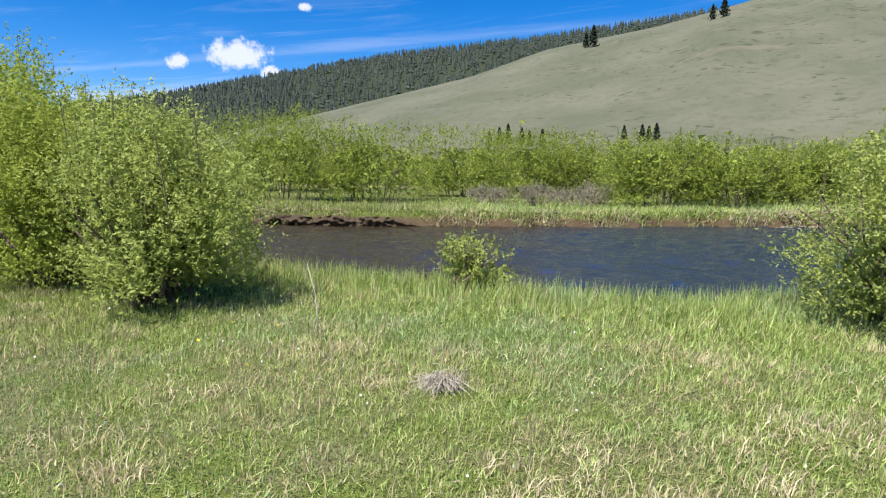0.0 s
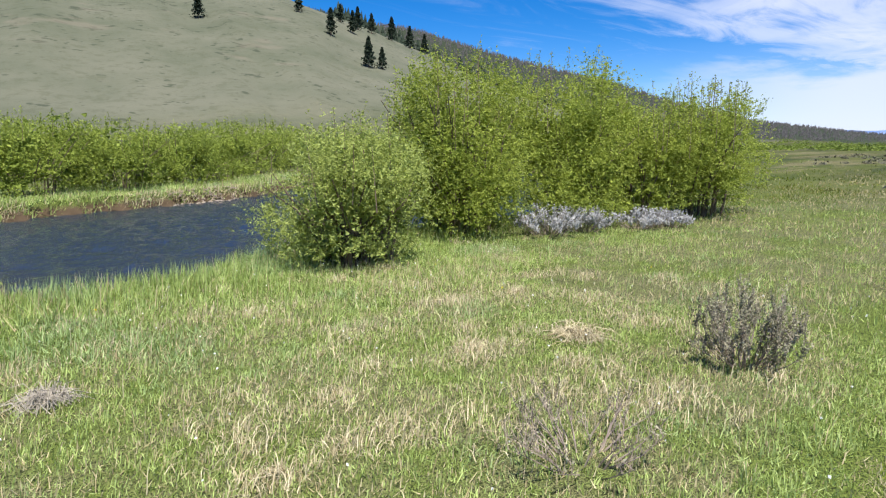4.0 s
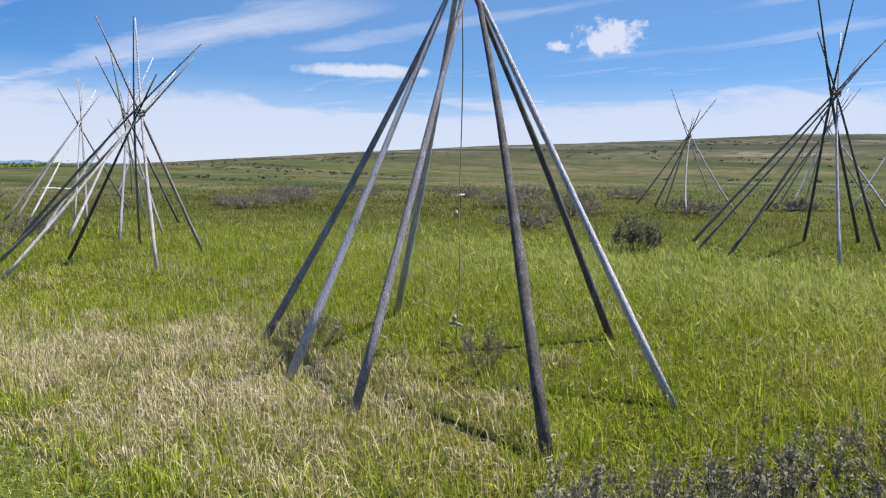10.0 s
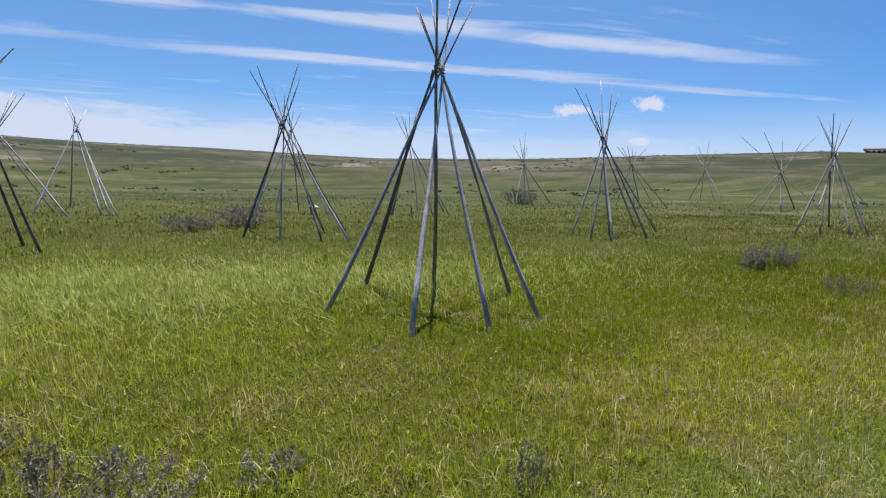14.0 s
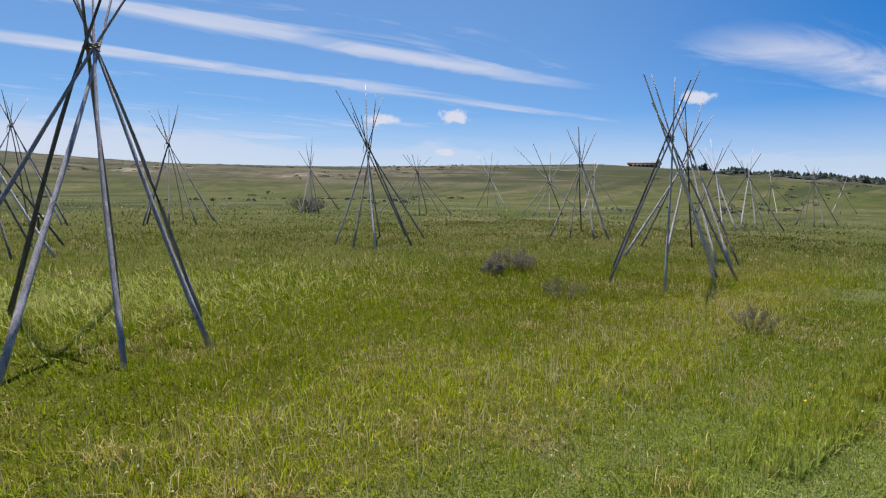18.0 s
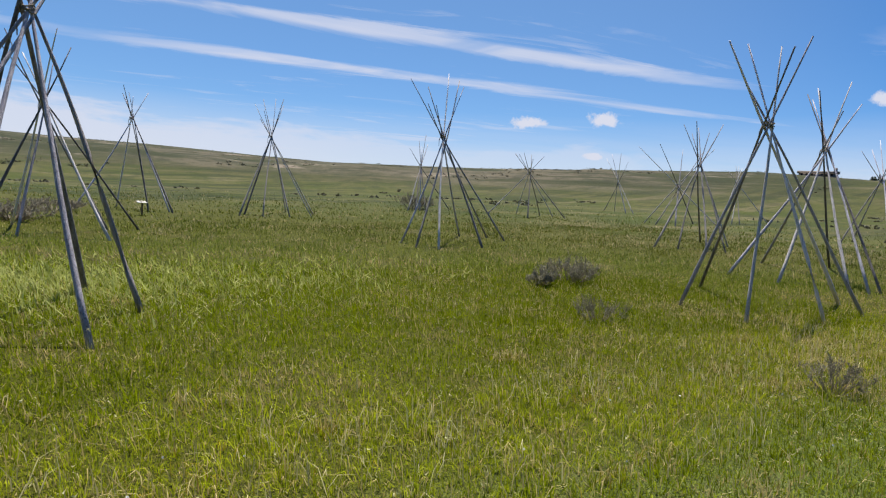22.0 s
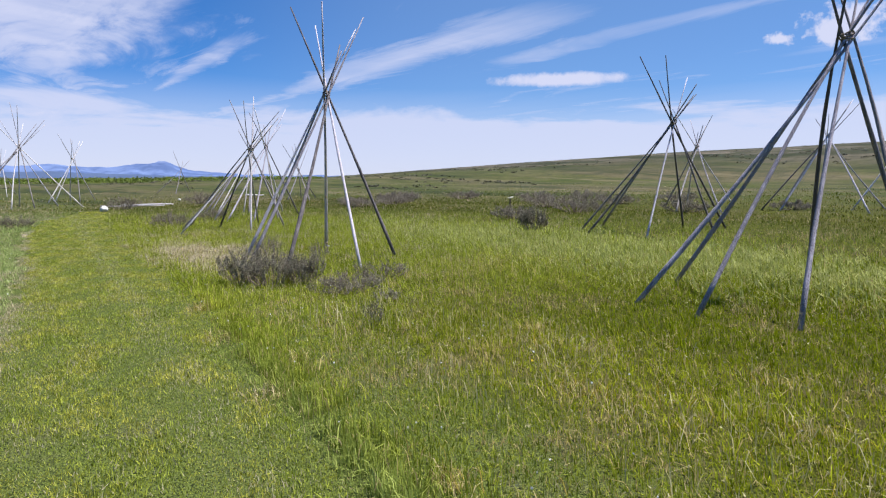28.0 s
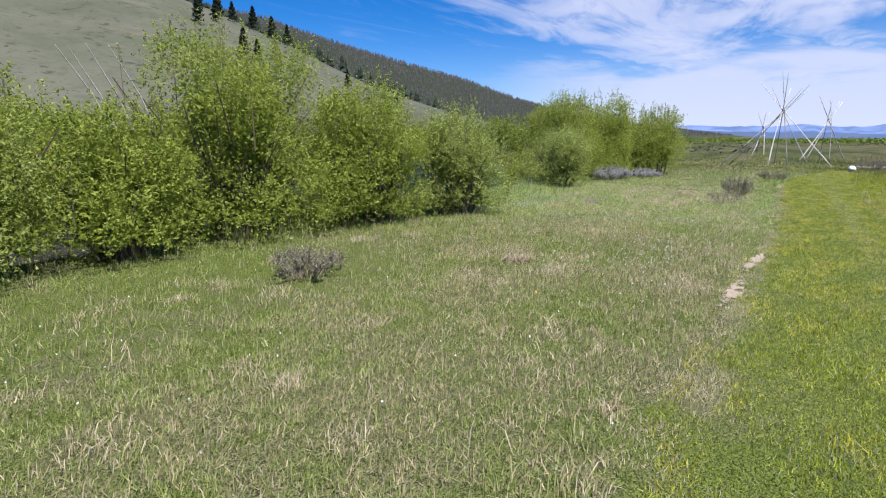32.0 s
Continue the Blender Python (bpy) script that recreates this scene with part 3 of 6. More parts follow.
BENCH = ((-180, 1.6), (-171, 2.3), (-160, 3.1), (-151, 3.6), (-142, 3.4), (-127, 2.9), (-113, 2.6), (-98, 3.0), (-83, 3.3), (-73, 2.9), (-58, 2.4), (-44, 1.6), (-33, 0.8), (-24, 0.15), (-18, 0.0))


def ridge(table, az):
    a, e = np.array(table, float).T
    e = np.interp(az, a, e, left=0, right=0)
    return np.tan(np.radians(e))


def ground_height(x, y):
    x, y = np.asarray(x, float), np.asarray(y, float)
    dx, dy = x + 6.0, y
    r, az = np.hypot(dx, dy), np.degrees(np.arctan2(dy, dx))
    z = 0.021 * np.clip(-y - 4, 0, 45) + 0.020 * np.clip(-x - 14, 0, 60) * smooth(-y, -8, 4)
    z = z + 0.03 * np.sin(x * 0.7 + 0.4 * y) * np.sin(y * 0.55 - 0.3 * x) * smooth(r, 6, 14)
    # river bed between its banks
    a, b = bank_near(x), bank_far(x)
    cut = smooth(y, a - 0.35, a + 0.45) * (1 - smooth(y, b - 0.35, b + 0.30))
    z = z - 0.95 * cut
    # the hill over the river, the wooded ridge behind it, and the bench across the flats
    wob = 1 + 0.05 * np.sin(az * 0.31) + 0.03 * np.sin(az * 0.9 + 1)
    R1, R2, R3 = 300 * wob, 640 * wob, 420 * wob
    h1 = ridge(HILL, az) * R1 * np.where(r < R1, smooth(r, 60, R1 * 1.02) ** 0.85, 1 - 0.5 * smooth(r, R1, R1 * 1.6))
    h2 = ridge(FOREST, az) * R2 * np.where(r < R2, smooth(r, R2 * 0.35, R2 * 1.02), 1 - 0.4 * smooth(r, R2, R2 * 2))
    h3 = ridge(BENCH, az) * R3 * np.where(r < R3, (0.28 * smooth(r, 70, 130) + 0.72 * smooth(r, 150, R3 * 1.02)), 1.0)
    return z + np.maximum(np.maximum(h1, h2), h3)


def gz(x, y):
    return float(ground_height(x, y))


# ---- mesh helpers ----
def mesh_object(name, verts, faces, mat, parent=None, label="", smoothed=False):
    me = bpy.data.meshes.new(name)
    me.from_pydata(verts, [], faces)
    me.materials.append(mat)
    if smoothed:
        me.polygons.foreach_set("use_smooth", [True] * len(me.polygons))
    me.update()
    ob = new(name, me)
    if parent:
        ob.parent = parent
    if label:
        ob["label"] = label
    return ob


def soup_object(name, verts, per, mat, parent=None, label=""):
    """Loose faces of `per` corners each, from one array of points: leaves, blades."""
    v = np.asarray(verts, np.float32).reshape(-1, 3)
    n = len(v) // per
    me = bpy.data.meshes.new(name)
    me.vertices.add(n * per)
    me.vertices.foreach_set("co", v[: n * per].ravel())
    me.loops.add(n * per)
    me.loops.foreach_set("vertex_index", np.arange(n * per, dtype=np.int32))
    me.polygons.add(n)
    me.polygons.foreach_set("loop_start", np.arange(0, n * per, per, dtype=np.int32))
    me.materials.append(mat)
    me.update(calc_edges=True)
    me.validate()
    ob = new(name, me)
    if parent:
        ob.parent = parent
    if label:
        ob["label"] = label
    return ob


def part(name, bm, mat, parent, label=""):
    me = bpy.data.meshes.new(name)
    bm.to_mesh(me)
    bm.free()
    me.materials.append(mat)
    me.polygons.foreach_set("use_smooth", [True] * len(me.polygons))
    ob = new(name, me)
    ob.parent = parent
    if label:
        ob["label"] = label
    return ob


def tube(points, radii, sides=7, verts=None, faces=None, closed=True):
    """A tube through points with a radius at each; adds to the lists."""
    verts, faces = ([] if verts is None else verts), ([] if faces is None else faces)
    base, pts = len(verts), [Vector(p) for p in points]
    for i, p in enumerate(pts):
        d = (pts[min(i + 1, len(pts) - 1)] - pts[max(i - 1, 0)]).normalized()
        a = d.orthogonal().normalized() if abs(d.z) < 0.95 else d.cross(Vector((0, 1, 0))).normalized()
        b = d.cross(a)
        for j in range(sides):
            t = 2 * math.pi * j / sides
            q = p + (a * math.cos(t) + b * math.sin(t)) * radii[i]
            verts.append(q[:])
    for i in range(len(pts) - 1):
        for j in range(sides):
            k2 = (j + 1) % sides
            faces.append((base + i * sides + j, base + i * sides + k2, base + (i + 1) * sides + k2, base + (i + 1) * sides + j))
    if closed:
        faces.append(tuple(base + j for j in reversed(range(sides))))
        faces.append(tuple(base + (len(pts) - 1) * sides + j for j in range(sides)))
    return verts, faces


def empty(name, x, y, z, label, category, group=""):
    ob = new(name)
    ob.location = (x, y, z)
    return tagged(ob, label, category, group)


# ---- ground, water, far mountains ----
def build_ground():
    rings = [0.0] + list(0.35 * 1.043 ** np.arange(0, 225))
    seg = 380
    az = np.linspace(0, 2 * math.pi, seg, endpoint=False)
    R, A = np.meshgrid(np.array(rings[1:]), az, indexing="ij")
    X, Y = -6 + R * np.cos(A), R * np.sin(A)
    Z = ground_height(X, Y)
    verts = [(-6.0, 0.0, gz(-6, 0))] + np.stack([X, Y, Z], -1).reshape(-1, 3).tolist()
    faces = [(0, 1 + j, 1 + (j + 1) % seg) for j in range(seg)]
    for i in range(len(rings) - 2):
        o, p = 1 + i * seg, 1 + (i + 1) * seg
        faces += [(o + j, p + j, p + (j + 1) % seg, o + (j + 1) % seg) for j in range(seg)]
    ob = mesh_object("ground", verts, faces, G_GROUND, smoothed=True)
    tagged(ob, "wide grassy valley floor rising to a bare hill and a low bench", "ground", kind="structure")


def build_water():
    """The river's surface, with small ripples, finest where the camera looks down on it."""
    rng = np.random.default_rng(3)
    xs = np.concatenate([np.arange(-95, -14, 1.2), np.arange(-14, 13, 0.11), np.arange(13, 75, 1.2)])
    n = 100
    f = np.linspace(0, 1, n + 1)
    a, b = bank_near(xs) - 0.6, bank_far(xs) + 0.6
    X = np.repeat(xs[:, None], n + 1, 1)
    Y = a[:, None] + (b - a)[:, None] * f[None]
    Z = np.full(X.shape, WATER_Z)
    for i in range(16):
        t, wl = rng.normal(1.2, 0.6), rng.uniform(0.32, 1.1)
        k = 2 * math.pi / wl
        Z += 0.0032 * wl ** 0.8 * 3.2 * np.sin(k * (X * math.cos(t) + Y * math.sin(t)) + rng.uniform(0, 6)) * (0.55 + 0.45 * np.sin(0.5 * X + 0.8 * Y + i))
    verts = np.stack([X, Y, Z], -1).reshape(-1, 3).tolist()
    faces = []
    for i in range(len(xs) - 1):
        o = i * (n + 1)
        faces += [(o + j, o + n + 1 + j, o + n + 2 + j, o + j + 1) for j in range(n)]
    ob = mesh_object("water", verts, faces, WATER, smoothed=True)
    tagged(ob, "calm brown river reflecting the blue sky", "river", kind="structure")


def build_mountains():
    rng = np.random.default_rng(5)
    n, verts, faces = 140, [], []
    az = np.linspace(22, -40, n)
    base = np.interp(az, (-40, -24, -17, -14.2, -10.6, -7, 1.6, 10, 14, 22), (0.05, 0.25, 0.35, 0.65, 1.0, 0.85, 1.02, 1.12, 1.3, 1.5))
    peak = 0.55 * np.exp(-((az + 10.4) / 1.1) ** 2) + 0.3 * np.exp(-((az + 8.3) / 1.4) ** 2) + 0.22 * np.exp(-((az + 18.5) / 0.9) ** 2) + 0.15 * np.exp(-((az - 12.5) / 1.2) ** 2)
    rough = np.convolve(rng.normal(0, 0.16, n + 8), np.ones(5) / 5, "same")[4:n + 4]
    rows = 7
    for i in range(n):
        top = 3400 * math.tan(radians(max(0.05, base[i] + peak[i] + rough[i])))
        for j in range(rows):
            f = j / (rows - 1)
            d = 2500 + 900 * f + (60 * math.sin(i * 1.7 + j) if 0 < j < rows - 1 else 0)
            a = radians(az[i])
            verts.append((-6 + d * math.cos(a), d * math.sin(a), -2 + (top + 2) * f ** 1.6))
    for i in range(n - 1):
        for j in range(rows - 1):
            o = i * rows + j
            faces.append((o, o + rows, o + rows + 1, o + 1))
    ob = mesh_object("backdrop", verts, faces, HAZE_BLUE, smoothed=True)
    tagged(ob, "mountain range beyond the plain with blue haze put into its colour", "mountains", kind="structure")
    verts, faces = [], []
    low = np.interp(az, (-40, -30, -18, -12, -4, 4, 10, 16, 22), (0.0, 0.05, 0.18, 0.30, 0.42, 0.62, 0.75, 0.95, 1.2)) + 0.6 * rough
    for i in range(n):
        a, top = radians(az[i]), 2000 * math.tan(radians(max(0.02, low[i])))
        for j in range(4):
            f, d = j / 3, 1850 + 50 * j
            verts.append((-6 + d * math.cos(a), d * math.sin(a), -2 + (top + 2) * f))
    faces = [(i * 4 + j, i * 4 + 4 + j, i * 4 + 5 + j, i * 4 + 1 + j) for i in range(n - 1) for j in range(3)]
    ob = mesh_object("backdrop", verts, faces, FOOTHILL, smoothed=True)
    tagged(ob, "darker wooded foothills before the mountains with blue haze in their colour", "mountains", kind="structure")


build_ground()
build_water()
build_mountains()


# ---- lodge frames: poles tied where they cross ----
def pole_mesh(foot, cross, length, rng, thick):
    """A slightly crooked tapering pole from its foot past the crossing, in the frame of its foot."""
    d = Vector(cross) - Vector(foot)
    d.normalize()
    side = d.orthogonal().normalized()
    up = d.cross(side)
    n, pts, rad = 9, [], []
    b1, b2, ph = rng.normal(0, 0.012), rng.normal(0, 0.010), rng.uniform(0, 6)
    for i in range(n + 1):
        f = i / n
        w = math.sin(math.pi * f)
        off = side * (b1 * length * w * 0.6 + 0.012 * math.sin(5 * f + ph)) + up * (b2 * length * w * 0.6 + 0.010 * math.cos(7 * f + ph))
        pts.append(d * (length * f) + off)
        knot = 1 + (0.16 if rng.random() < 0.18 else 0.0)
        rad.append(thick * (1 - 0.66 * f ** 1.15) * knot)
    return tube(pts, rad, 8)


def lodge(x, y, height, poles, label, thick=0.042, rope=0.0, seed=0, woods=""):
    """Poles as (bearing of the foot, its distance from the middle, length); woods: g grey, d dark, p pale, in their order."""
    rng = np.random.default_rng(seed)
    base = gz(x, y)
    ob = empty("tipi_frame", x, y, base, label, "tipi frame", "tipi frames in the meadow")
    top = height - base
    for i, (az, rad, length) in enumerate(poles):
        a = radians(az)
        fx, fy = rad * math.cos(a), rad * math.sin(a)
        fz = gz(x + fx, y + fy) - base - 0.04
        swirl = a + math.pi / 2
        cross = (0.045 * math.cos(swirl), 0.045 * math.sin(swirl), top + rng.uniform(-0.05, 0.05))
        v, f = pole_mesh((fx, fy, fz), cross, length + 0.04, rng, thick * rng.uniform(0.85, 1.1))
        wood = "gdp".index(woods[i]) if woods else rng.choice([0, 0, 1, 1, 2])
        p = mesh_object("pole", v, f, (W_POLE, W_DARK, W_PALE)[wood], ob, ("", "dark weathered pole", "pale bleached pole")[wood], True)
        p.location = (fx, fy, fz)
    v, f = [], []
    for c in range(3):
        pts = []
        for j in range(13):
            t = 2 * math.pi * j / 12
            r = 0.066 + 0.010 * math.sin(3 * t + c)
            pts.append((r * math.cos(t), r * math.sin(t), top - 0.05 + 0.03 * c + 0.02 * math.sin(2 * t + c)))
        tube(pts, [0.009] * 13, 5, v, f)
    lashing = mesh_object("lashing", v, f, ROPE, ob, "rope lashing where the poles cross", True)
    v, f = tube([(0.07, -0.05, top - 0.02), (0.09, -0.07, top - 0.12), (0.085, -0.08, top - 0.28)], [0.010, 0.009, 0.006], 5)
    mesh_object("rope_end", v, f, ROPE, lashing, "", True)
    if rope:
        pts = [(-0.03 + 0.012 * math.sin(i), 0.04 + 0.01 * math.cos(i * 1.3), top - 0.05 - (top - 0.1) * i / 14) for i in range(15)]
        v, f = tube(pts, [0.0052] * 15, 5)
        for h in (0.07, 0.36):
            tube([(0.0, 0.04, h * top - 0.03), (0.005, 0.045, h * top), (0.0, 0.04, h * top + 0.03)], [0.008, 0.024, 0.008], 6, v, f)
        mesh_object("hanging_rope", v, f, CORD, ob, "thin knotted rope hanging to the grass", True)
        v, f = tube([(-0.07, 0.02, 0.16), (0.0, 0.05, 0.18), (0.05, 0.05, 0.17)], [0.008, 0.016, 0.010], 6)
        mesh_object("toggle", v, f, W_PALE, ob, "short wooden toggle tied to the rope", True)
    return ob


GREY = "weathered grey tipi pole frame standing bare in the grass"
DARK = "dark tipi pole frame without cover in the green meadow"
FAR = "small distant tipi pole frame on the open flat"
lodge(-3.53, -12.72, 2.91, [[-2, 2.2, 4.5], [35, 2.18, 4.27], [54, 2.05, 4.17], [-71, 1.31, 4.59], [104, 1.44, 4.35], [-104, 1.85, 5.04], [-142, 1.07, 3.99]], DARK, 0.03, woods="ddddgdd", seed=1)
lodge(1.08, -21.03, 2.75, [[-26, 2.2, 4.69], [-26, 1.3, 3.6], [-44, 1.3, 3.31], [106, 2.2, 4.4], [-100, 2.2, 5.07], [147, 2.2, 4.66]], GREY, 0.03, woods="gggpgg", seed=2)
lodge(-2.53, -23.37, 3.05, [[52, 2.2, 5.12], [27, 1.35, 4.28], [68, 1.85, 4.82], [-62, 1.3, 3.78], [-128, 2.2, 4.13], [150, 2.2, 4.13]], GREY, 0.03, seed=3)
lodge(-4.59, -25.44, 3.31, [[56, 2.2, 4.58], [-81, 2.2, 4.12], [109, 2.2, 4.64], [116, 2.2, 5.18], [123, 2.2, 4.89]], GREY, 0.03, seed=4)
lodge(-9.49, -16.07, 3.13, [[28, 1.3, 4.55], [-62, 1.3, 4.75], [74, 1.55, 4.51], [100, 2.2, 4.95], [-158, 1.44, 4.76], [-160, 2.2, 5.13], [123, 2.2, 5.03]], DARK, 0.03, seed=5)
lodge(-12.22, -25.26, 3.81, [[31, 2.2, 5.23], [-75, 1.3, 4.38], [-114, 2.2, 5.28], [107, 1.49, 4.78], [135, 1.67, 4.56], [123, 2.2, 5.13]], GREY, 0.03, seed=6)
lodge(-17.08, -24.12, 3.6, [[45, 2.2, 5.45], [41, 1.64, 5.28], [68, 2.2, 5.85], [-130, 1.95, 4.71], [97, 1.98, 5.49], [134, 1.93, 5.16], [-167, 2.2, 4.56]], DARK, 0.03, seed=7)
lodge(-27.81, -30.17, 3.43, [[43, 2.2, 5.12], [54, 2.2, 5.93], [63, 1.3, 4.17], [70, 2.2, 5.34], [180, 2.2, 4.49]], FAR, 0.033, seed=8)
lodge(-18.72, -13.99, 3.22, [[8, 1.3, 4.78], [39, 1.76, 5.45], [58, 1.92, 5.85], [-144, 1.89, 4.33], [105, 1.62, 4.97], [-167, 2.2, 4.6], [170, 2.16, 5.33]], DARK, 0.03, seed=9)
lodge(-32.06, -25.46, 3.27, [[-50, 2.27, 4.5], [-114, 2.2, 4.21], [50, 2.2, 4.73], [-152, 2.2, 4.6], [-175, 2.2, 4.54], [149, 2.2, 4.6]], FAR, 0.033, seed=10)
lodge(-18.06, -4.58, 2.81, [[-64, 0.98, 4.14], [-129, 2.23, 4.6], [27, 0.76, 4.03], [112, 0.93, 4.09], [176, 2.42, 4.97], [153, 1.83, 3.97]], "tipi pole frame with one straight bleached front pole", 0.028, woods="gdpggg", seed=11)
lodge(-23.91, -6.49, 3.1, [[-20, 2.2, 4.9], [-124, 2.2, 4.48], [10, 2.2, 5.68], [-165, 2.2, 4.94], [42, 2.2, 5.55], [51, 2.2, 5.19], [57, 2.2, 5.35]], DARK, 0.03, seed=12)
lodge(-27.44, -11.92, 3.08, [[4, 2.2, 5.32], [23, 2.04, 4.83], [-153, 2.2, 5.07], [45, 2.2, 5.22], [60, 2.2, 4.91], [153, 1.3, 4.37]], DARK, 0.03, seed=13)
lodge(-38.86, -20.76, 2.9, [[-44, 1.68, 5.39], [8, 2.2, 6.13], [36, 1.81, 5.72], [-171, 2.2, 6.13], [133, 2.24, 6.17]], FAR, 0.033, seed=14)
lodge(-47.7, -22.72, 3.76, [[13, 2.2, 4.71], [30, 2.2, 5.02], [42, 2.2, 5.0], [129, 2.2, 4.44]], FAR, 0.033, seed=15)
lodge(-47.0, -31.98, 3.53, [[-113, 2.2, 5.32], [-136, 2.2, 6.13], [76, 1.3, 5.36], [77, 2.2, 5.98]], FAR, 0.033, seed=16)
lodge(-37.51, -10.51, 3.26, [[-11, 2.2, 5.69], [-137, 2.2, 4.83], [33, 2.2, 5.69], [49, 2.2, 5.2], [151, 2.2, 4.9]], FAR, 0.033, seed=17)
lodge(-39.85, -9.68, 3.24, [[-124, 2.2, 4.75], [12, 2.2, 5.3], [30, 2.2, 4.54], [171, 2.2, 4.37], [68, 2.2, 5.26]], FAR, 0.033, seed=18)
lodge(-62.88, -14.58, 3.62, [[-14, 2.2, 5.24], [-162, 2.2, 4.92], [30, 2.2, 5.02], [113, 2.32, 4.83]], FAR, 0.033, seed=19)
lodge(-47.23, -8.32, 3.37, [[-7, 2.2, 4.4], [-156, 1.3, 3.66], [17, 2.2, 4.28], [30, 2.2, 4.35], [151, 2.2, 4.45]], FAR, 0.033, seed=20)
lodge(-76.59, -12.0, 3.67, [[-7, 2.2, 5.52], [12, 2.2, 5.1], [147, 2.2, 4.99]], FAR, 0.033, seed=21)
lodge(24.19, 0.3, 3.0, ((100, 3.0, 5.9), (112, 2.7, 5.9), (122, 2.3, 5.3), (160, 1.5, 4.7), (205, 1.0, 5.5), (8, 1.3, 5.4), (-62, 1.7, 4.9), (-97, 2.6, 6.0)), GREY, 0.03, woods="pddpdpgp", seed=22)
lodge(48.8, 1.5, 2.5, [[162, 2.2, 5.06], [10, 2.2, 5.05], [-173, 2.2, 5.22], [-24, 2.2, 4.92]], FAR, 0.033, seed=23)
lodge(33.14, -2.51, 2.75, [[135, 2.2, 4.94], [119, 1.3, 4.31], [9, 1.3, 4.29], [-172, 1.3, 4.41], [-36, 2.2, 5.4]], FAR, 0.033, woods="pppdp", seed=24)
lodge(45.45, -11.55, 2.34, [[96, 2.2, 4.28], [155, 2.2, 4.1], [-31, 2.2, 5.18]], FAR, 0.033, seed=25)
lodge(5.0, -5.08, 2.34, [[37, 2.36, 4.76], [62, 2.07, 4.31], [98, 2.14, 4.1], [26, 1.46, 3.4], [-23, 1.63, 4.3], [159, 1.2, 4.37], [-102, 0.89, 3.9]], "tipi pole frame of dark and pale poles tied with rope", 0.028, woods="ddpddpd", seed=26)
lodge(9.78, -7.15, 2.68, [[103, 2.2, 4.55], [122, 2.2, 5.33], [149, 2.2, 4.7], [-35, 2.2, 5.02], [170, 2.2, 4.48], [-82, 1.3, 4.21]], GREY, 0.03, seed=27)
lodge(14.23, -7.98, 2.73, [[101, 2.2, 4.5], [112, 2.2, 4.33], [122, 2.2, 4.69], [147, 1.39, 4.28], [159, 2.2, 5.17], [-57, 2.2, 4.49]], GREY, 0.03, seed=28)
lodge(23.42, -13.82, 2.03, [[127, 1.3, 4.25], [-25, 2.2, 5.09], [174, 2.2, 5.16], [-51, 2.2, 5.01]], FAR, 0.033, seed=29)
lodge(-9.36, -7.4, 3.15, [[17, 1.83, 4.71], [-56, 1.17, 4.29], [56, 2.31, 5.55], [-118, 1.23, 4.47], [78, 2.11, 5.1], [161, 1.12, 4.05], [106, 1.8, 4.66]], DARK, 0.031, woods="gdgdgdg", seed=30)
lodge(-1.54, -4.49, 3.14, [[76, 1.61, 4.87], [104, 1.79, 5.41], [38, 1.71, 4.41], [138, 2.27, 5.2], [-21, 1.15, 4.95], [171, 2.01, 5.46], [-140, 1.38, 5.21]], "big weathered pole frame with a hanging rope beside the path", 0.034, rope=1.0, woods="gggdggd", seed=31)


# ---- shrubs ----
def leaf_quads(rng, centres, size, up=0.25, slim=0.42, corners=4):
    """Small leaves at the given places, turned at random: diamonds, or pointed three-cornered ones."""
    n = len(centres)
    a = rng.normal(size=(n, 3))
    a[:, 2] = a[:, 2] * 0.7 + up
    a /= np.linalg.norm(a, axis=1)[:, None]
    b = np.cross(a, rng.normal(size=(n, 3)))
    b /= np.linalg.norm(b, axis=1)[:, None] + 1e-9
    s = (size * rng.uniform(0.6, 1.25, n))[:, None]
    c = np.asarray(centres)
    if corners == 3:
        return np.stack([c - a * s * 0.4 - b * s * slim * 0.5, c - a * s * 0.3 + b * s * slim * 0.6, c + a * s * 0.6], 1).reshape(-1, 3)
    return np.stack([c - a * s * 0.5, c + b * s * slim * 0.5, c + a * s * 0.5, c - b * s * slim * 0.5], 1).reshape(-1, 3)


